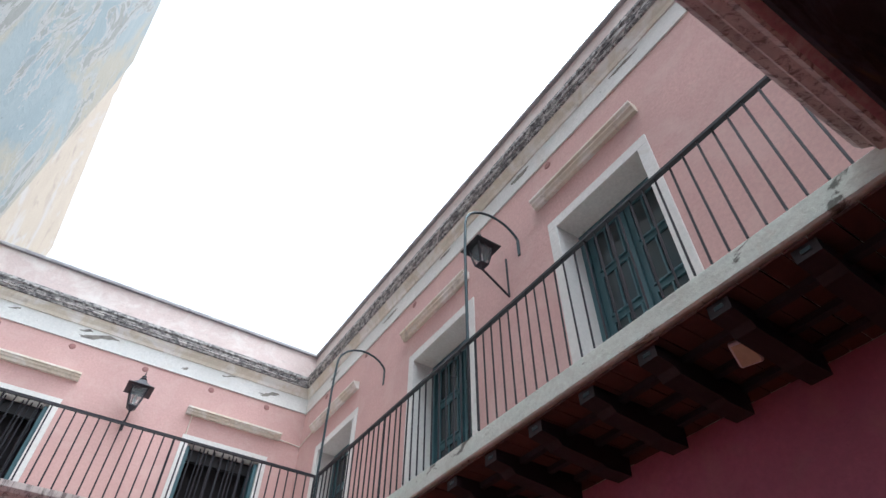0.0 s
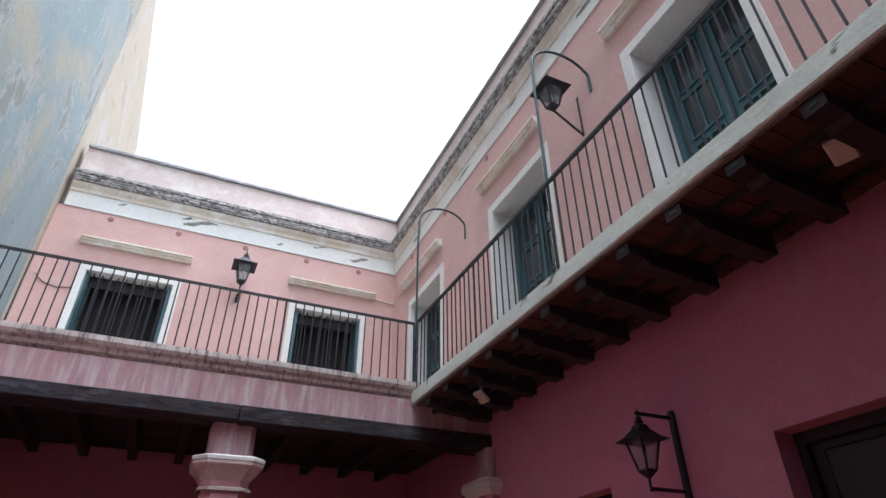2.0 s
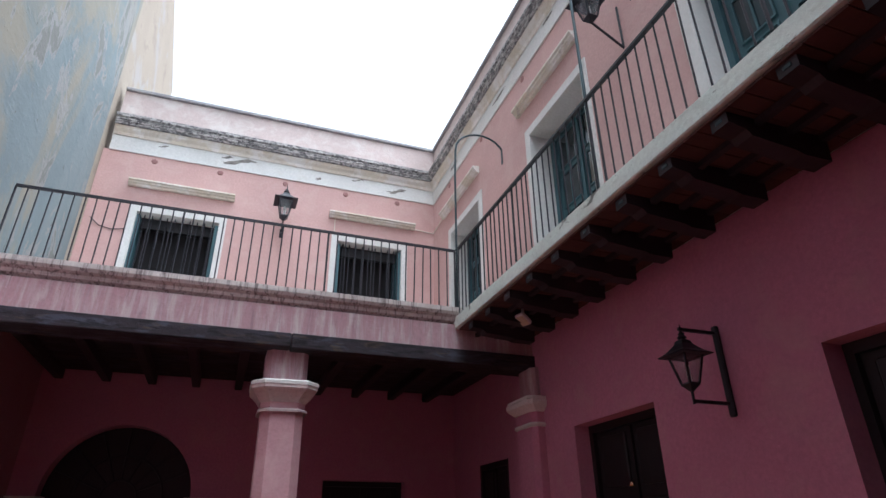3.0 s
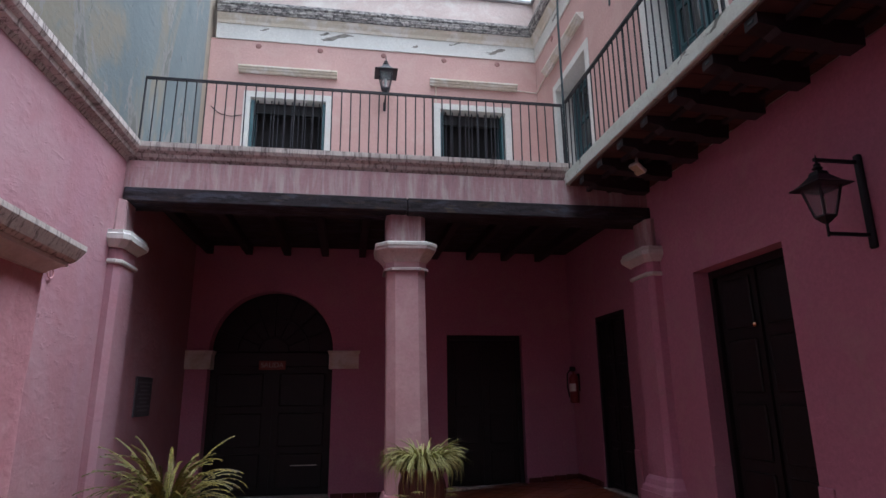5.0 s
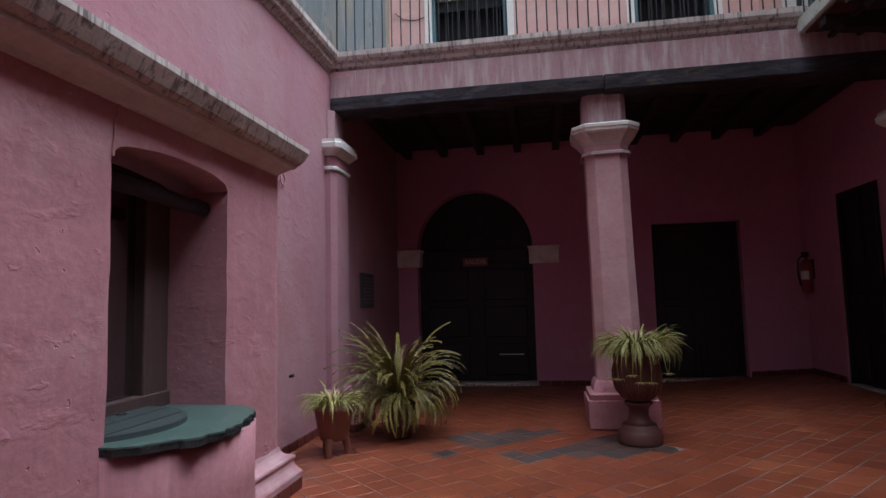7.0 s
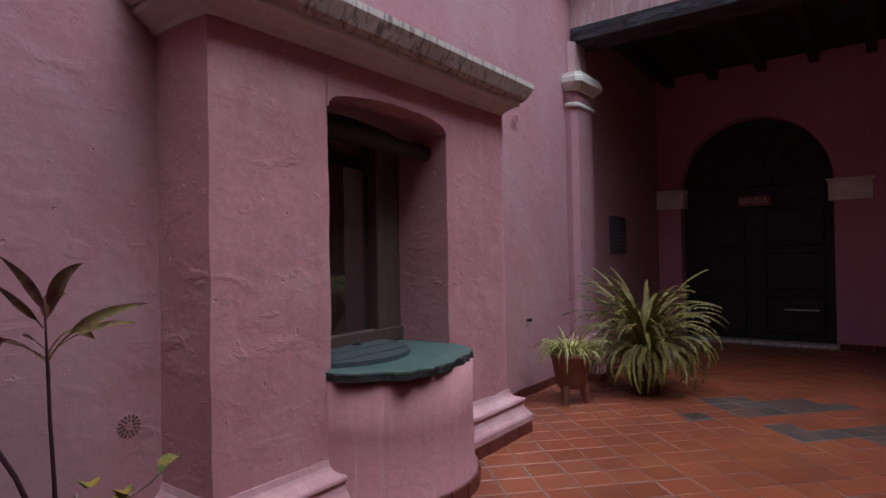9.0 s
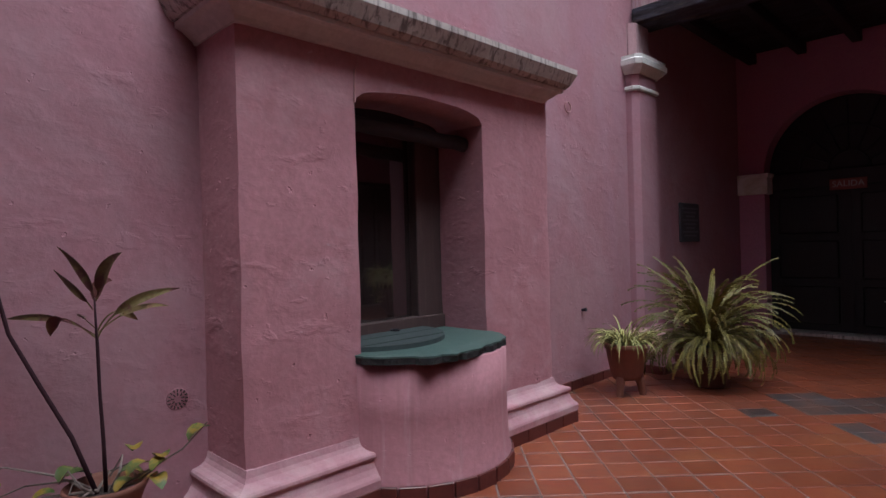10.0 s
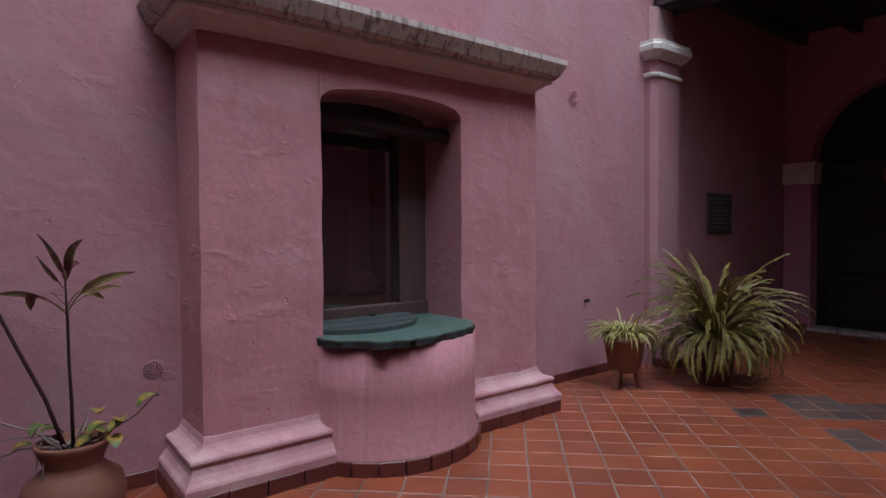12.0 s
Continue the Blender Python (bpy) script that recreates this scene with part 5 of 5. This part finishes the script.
    for pts in ([(0.03, 0.02, 0.4), (0.1, 0.12, 0.46), (0.2, 0.24, 0.55), (0.27, 0.32, 0.66)], [(-0.03, -0.04, 0.4), (-0.13, -0.16, 0.47), (-0.3, -0.3, 0.5), (-0.33, -0.5, 0.5)],
                [(-0.02, -0.05, 0.4), (-0.1, -0.2, 0.4), (-0.2, -0.34, 0.33), (-0.28, -0.48, 0.3)], [(0.0, -0.03, 0.4), (-0.1, -0.1, 0.44), (-0.24, -0.24, 0.42), (-0.3, -0.42, 0.36)],
                [(0.02, -0.06, 0.42), (0.06, -0.12, 0.40), (0.08, -0.13, 0.3), (0.075, -0.135, 0.22)], [(0.04, 0.0, 0.4), (0.08, 0.03, 0.48), (0.02, 0.06, 0.53), (-0.02, 0.02, 0.44)],
                [(0.02, 0.03, 0.4), (0.08, 0.1, 0.42), (0.13, 0.15, 0.48)], [(0.01, -0.05, 0.4), (0.05, -0.1, 0.45), (0.02, -0.14, 0.52), (-0.03, -0.16, 0.46)],
                [(-0.05, -0.02, 0.39), (-0.09, 0.04, 0.44), (-0.04, 0.1, 0.47), (0.04, 0.1, 0.44)], [(0.0, -0.06, 0.4), (0.0, -0.12, 0.46), (0.02, -0.145, 0.4), (0.03, -0.15, 0.24)]):
        part("twig", tube(bmesh.new(), pts, [0.006, 0.005, 0.004, 0.003][:len(pts)], 6), M_TWIG, t)
    for p in ((0.27, 0.32, 0.64), (0.15, 0.18, 0.52), (0.12, 0.15, 0.44), (0.05, 0.1, 0.55), (0.07, 0.12, 0.42), (-0.1, -0.12, 0.46), (-0.12, -0.16, 0.4), (-0.26, -0.34, 0.42), (0.02, 0.05, 0.46), (0.13, 0.2, 0.5), (0.1, 0.13, 0.5), (-0.06, -0.1, 0.5), (-0.3, -0.45, 0.38), (0.09, 0.08, 0.44)):
        v, f = [], []
        a = rnd.uniform(0, 6.28)
        ribbon(v, f, Vector(p), Vector((math.cos(a), math.sin(a), 0)), rnd.uniform(0.08, 0.12), 0.07, 0.3, 1.6, 0.2, 5)
        mesh_part("vine_leaf", v, f, M_VINE, t)


cordyline((-1.62, 2.19, 0.02))


# ---- skirting and paving, piece by piece ----
def skirting(label, points, out=0.018, high=0.085, step=0.2, base=None):
    """Glazed tiles along a line of plan points; they stand out to the right of it."""
    t = thing("baseboard", label, "baseboard", "skirting", "structure")
    for (xa, ya), (xb, yb) in zip(points, points[1:]):
        a, b = Vector((xa, ya, 0)), Vector((xb, yb, 0))
        n = max(1, round((b - a).length / step))
        d = (b - a).normalized()
        for i in range(n):
            o = part("tile", one_box(0.002, (b - a).length / n - 0.005, -out, 0.006, -0.02, high, 0.004), M_SKIRT, t)
            c = a + (b - a) * i / n
            o.matrix_basis = Matrix.Translation((c.x, c.y, floor_z(c.x))) @ pose(0, 0, 0, 0, 0, math.degrees(math.atan2(d.y, d.x)))
    return t


for pts in ([(XW, BY0 - 0.13), (BX + 0.125, BY0 - 0.13), (BX + 0.125, OY0 + 0.01)], [(BX + 0.125, OY1 + 0.03), (BX + 0.125, BY1 + 0.13), (XW, BY1 + 0.13)]):
    skirting("maroon glazed skirting tiles round the well house", pts, 0.016, 0.086)
skirting("maroon glazed skirting tiles along the west wall", [(XW, -2.5), (XW, BY0 - 0.15)])
skirting("maroon glazed skirting tiles along the west wall", [(XW, BY1 + 0.15), (XW, YF - 0.24), (XW + 0.39, YF - 0.24), (XW + 0.39, YF + 0.48), (XW, YF + 0.48), (XW, YN)])
skirting("maroon glazed skirting tiles round the well drum", [(cx + (cr + 0.012) * math.cos(a), cy + (cr + 0.012) * math.sin(a)) for a in [-1.05 + 2.1 * i / 9 for i in range(10)]], 0.02, 0.088, 0.16)
skirting("maroon glazed skirting tiles along the east wall", [(XL, 5.33), (XL, 3.6)][::1])
skirting("maroon glazed skirting tiles along the east wall", [(XL + 0.1, 8.76), (XL + 0.1, YF + 0.48), (XL - 0.36, YF + 0.48), (XL - 0.36, YF - 0.24), (XL, YF - 0.24), (XL, 6.85)])
skirting("maroon glazed skirting tiles along the gallery", [(XW, YN), (-1.66, YN)])
skirting("maroon glazed skirting tiles along the gallery", [(0.42, YN), (2.33, YN)])
skirting("maroon glazed skirting tiles along the gallery", [(3.76, YN), (XL + 0.1, YN), (XL + 0.1, 9.9)])

T1, T2 = Vector((0.697, 0.717)), Vector((-0.717, 0.697))
P1, P2 = 0.236, 0.219
STONES = [(-0.5, 7.15), (-0.15, 7.5), (0.9, 7.72), (1.8, 7.3), (1.65, 6.75), (0.95, 6.5), (0.72, 6.5), (0.15, 6.38), (0.0, 6.6)]


def inside(x, y, poly):
    hit = False
    for (x0, y0), (x1, y1) in zip(poly, poly[1:] + poly[:1]):
        if (y0 > y) != (y1 > y) and x < x0 + (y - y0) / (y1 - y0) * (x1 - x0):
            hit = not hit
    return hit


def tile_mesh(name, material):
    bm = bmesh.new()
    h1, h2 = P1 / 2 - 0.0062, P2 / 2 - 0.0062
    lo = [bm.verts.new((a * h1, b * h2, -0.016)) for a, b in ((-1, -1), (1, -1), (1, 1), (-1, 1))]
    mid = [bm.verts.new((a * h1, b * h2, -0.002)) for a, b in ((-1, -1), (1, -1), (1, 1), (-1, 1))]
    hi = [bm.verts.new((a * (h1 - 0.0025), b * (h2 - 0.0025), 0.0)) for a, b in ((-1, -1), (1, -1), (1, 1), (-1, 1))]
    for p, q in ((lo, mid), (mid, hi)):
        for i in range(4):
            bm.faces.new((p[i], p[(i + 1) % 4], q[(i + 1) % 4], q[i]))
    bm.faces.new(hi)
    me = bpy.data.meshes.new(name)
    bm.to_mesh(me)
    bm.free()
    me.materials.append(material)
    return me


tile_red, tile_grey = tile_mesh("tile", M_TILE), tile_mesh("paving_stone", M_SLAB)
rnd = random.Random(17)
turn_deg = math.degrees(math.atan2(T1.y, T1.x))
fv, ff = [], []
for i in range(-30, 62):
    for j in range(-48, 48):
        c = T1 * (2.87 + P1 * (i + 0.5)) + T2 * (4.12 + P2 * (j + 0.5))
        x, y = c
        if not (XW - 0.1 < x < XL + 0.3 and -2.6 < y < YN + 0.05):
            continue
        if x < BX - 0.1 and BY0 + 0.2 < y < BY1 - 0.2:
            continue
        stone = (inside(x, y, STONES) and noise.noise(Vector((x * 1.3, y * 1.3, 4.0))) > -0.12) or (x + 0.434) ** 2 + (y - 6.564) ** 2 < 0.006
        dz = rnd.uniform(-0.0025, 0.0015)
        tilt = pose(0, 0, 0, rnd.uniform(-0.35, 0.35), rnd.uniform(-0.35, 0.35), turn_deg + rnd.uniform(-0.4, 0.4))
        if stone or (-1.9 < x < 1.0 and 2.6 < y < 6.9):
            o = new("paving_stone" if stone else "tile", tile_grey if stone else tile_red)
            o.parent = floor
            o.matrix_basis = Matrix.Translation((x, y, floor_z(x) + dz)) @ tilt
        else:
            m = Matrix.Translation((x, y, dz)) @ tilt
            k = len(fv)
            for v in tile_red.vertices:
                q = m @ v.co
                fv.append((q.x, q.y, q.z + floor_z(q.x)))
            ff += [tuple(k + a for a in p.vertices) for p in tile_red.polygons]
field = mesh_part("tile_field", fv, ff, M_TILE, floor, "", False)
tagged(field, kind="stuff")

# small rusted tie plates under the frieze
plate = thing("tie_plate", "small round rust-stained tie plate under the frieze", "plate", "tie plates", at=(-1.2, YN, 8.09))
part("disc", lathe(bmesh.new(), [(0.001, -0.004), (0.05, -0.002), (0.055, 0.004), (0.04, 0.012), (0.001, 0.014)], steps=14), mat("rusty_pink_disc", (0.33, 0.17, 0.16), 0.9), plate).matrix_basis = pose(0, 0, 0, 90, 0, 0)
for x in (-0.05, 1.17, 2.37, 3.46):
    copy_thing(plate, pose(x, YN, 8.09))
for y in (3.6, 5.2, 6.8, 8.4, 10.0):
    copy_thing(plate, pose(XE, y, 8.10, 0, 0, -90))

drain = thing("floor_drain", "small grey square drain cover set in the paving", "drain", at=(-0.434, 6.564, 0.002))
part("cover", one_box(-0.10, 0.10, -0.085, 0.085, -0.008, 0.004, 0.003), M_SLAB, drain).matrix_basis = pose(0, 0, 0, 0, 0, turn_deg)
for k in range(4):
    part("slot", one_box(-0.07, 0.07, -0.05 + 0.033 * k - 0.005, -0.05 + 0.033 * k + 0.005, 0.0035, 0.0055), M_DOOR, drain).matrix_basis = pose(0, 0, 0, 0, 0, turn_deg)
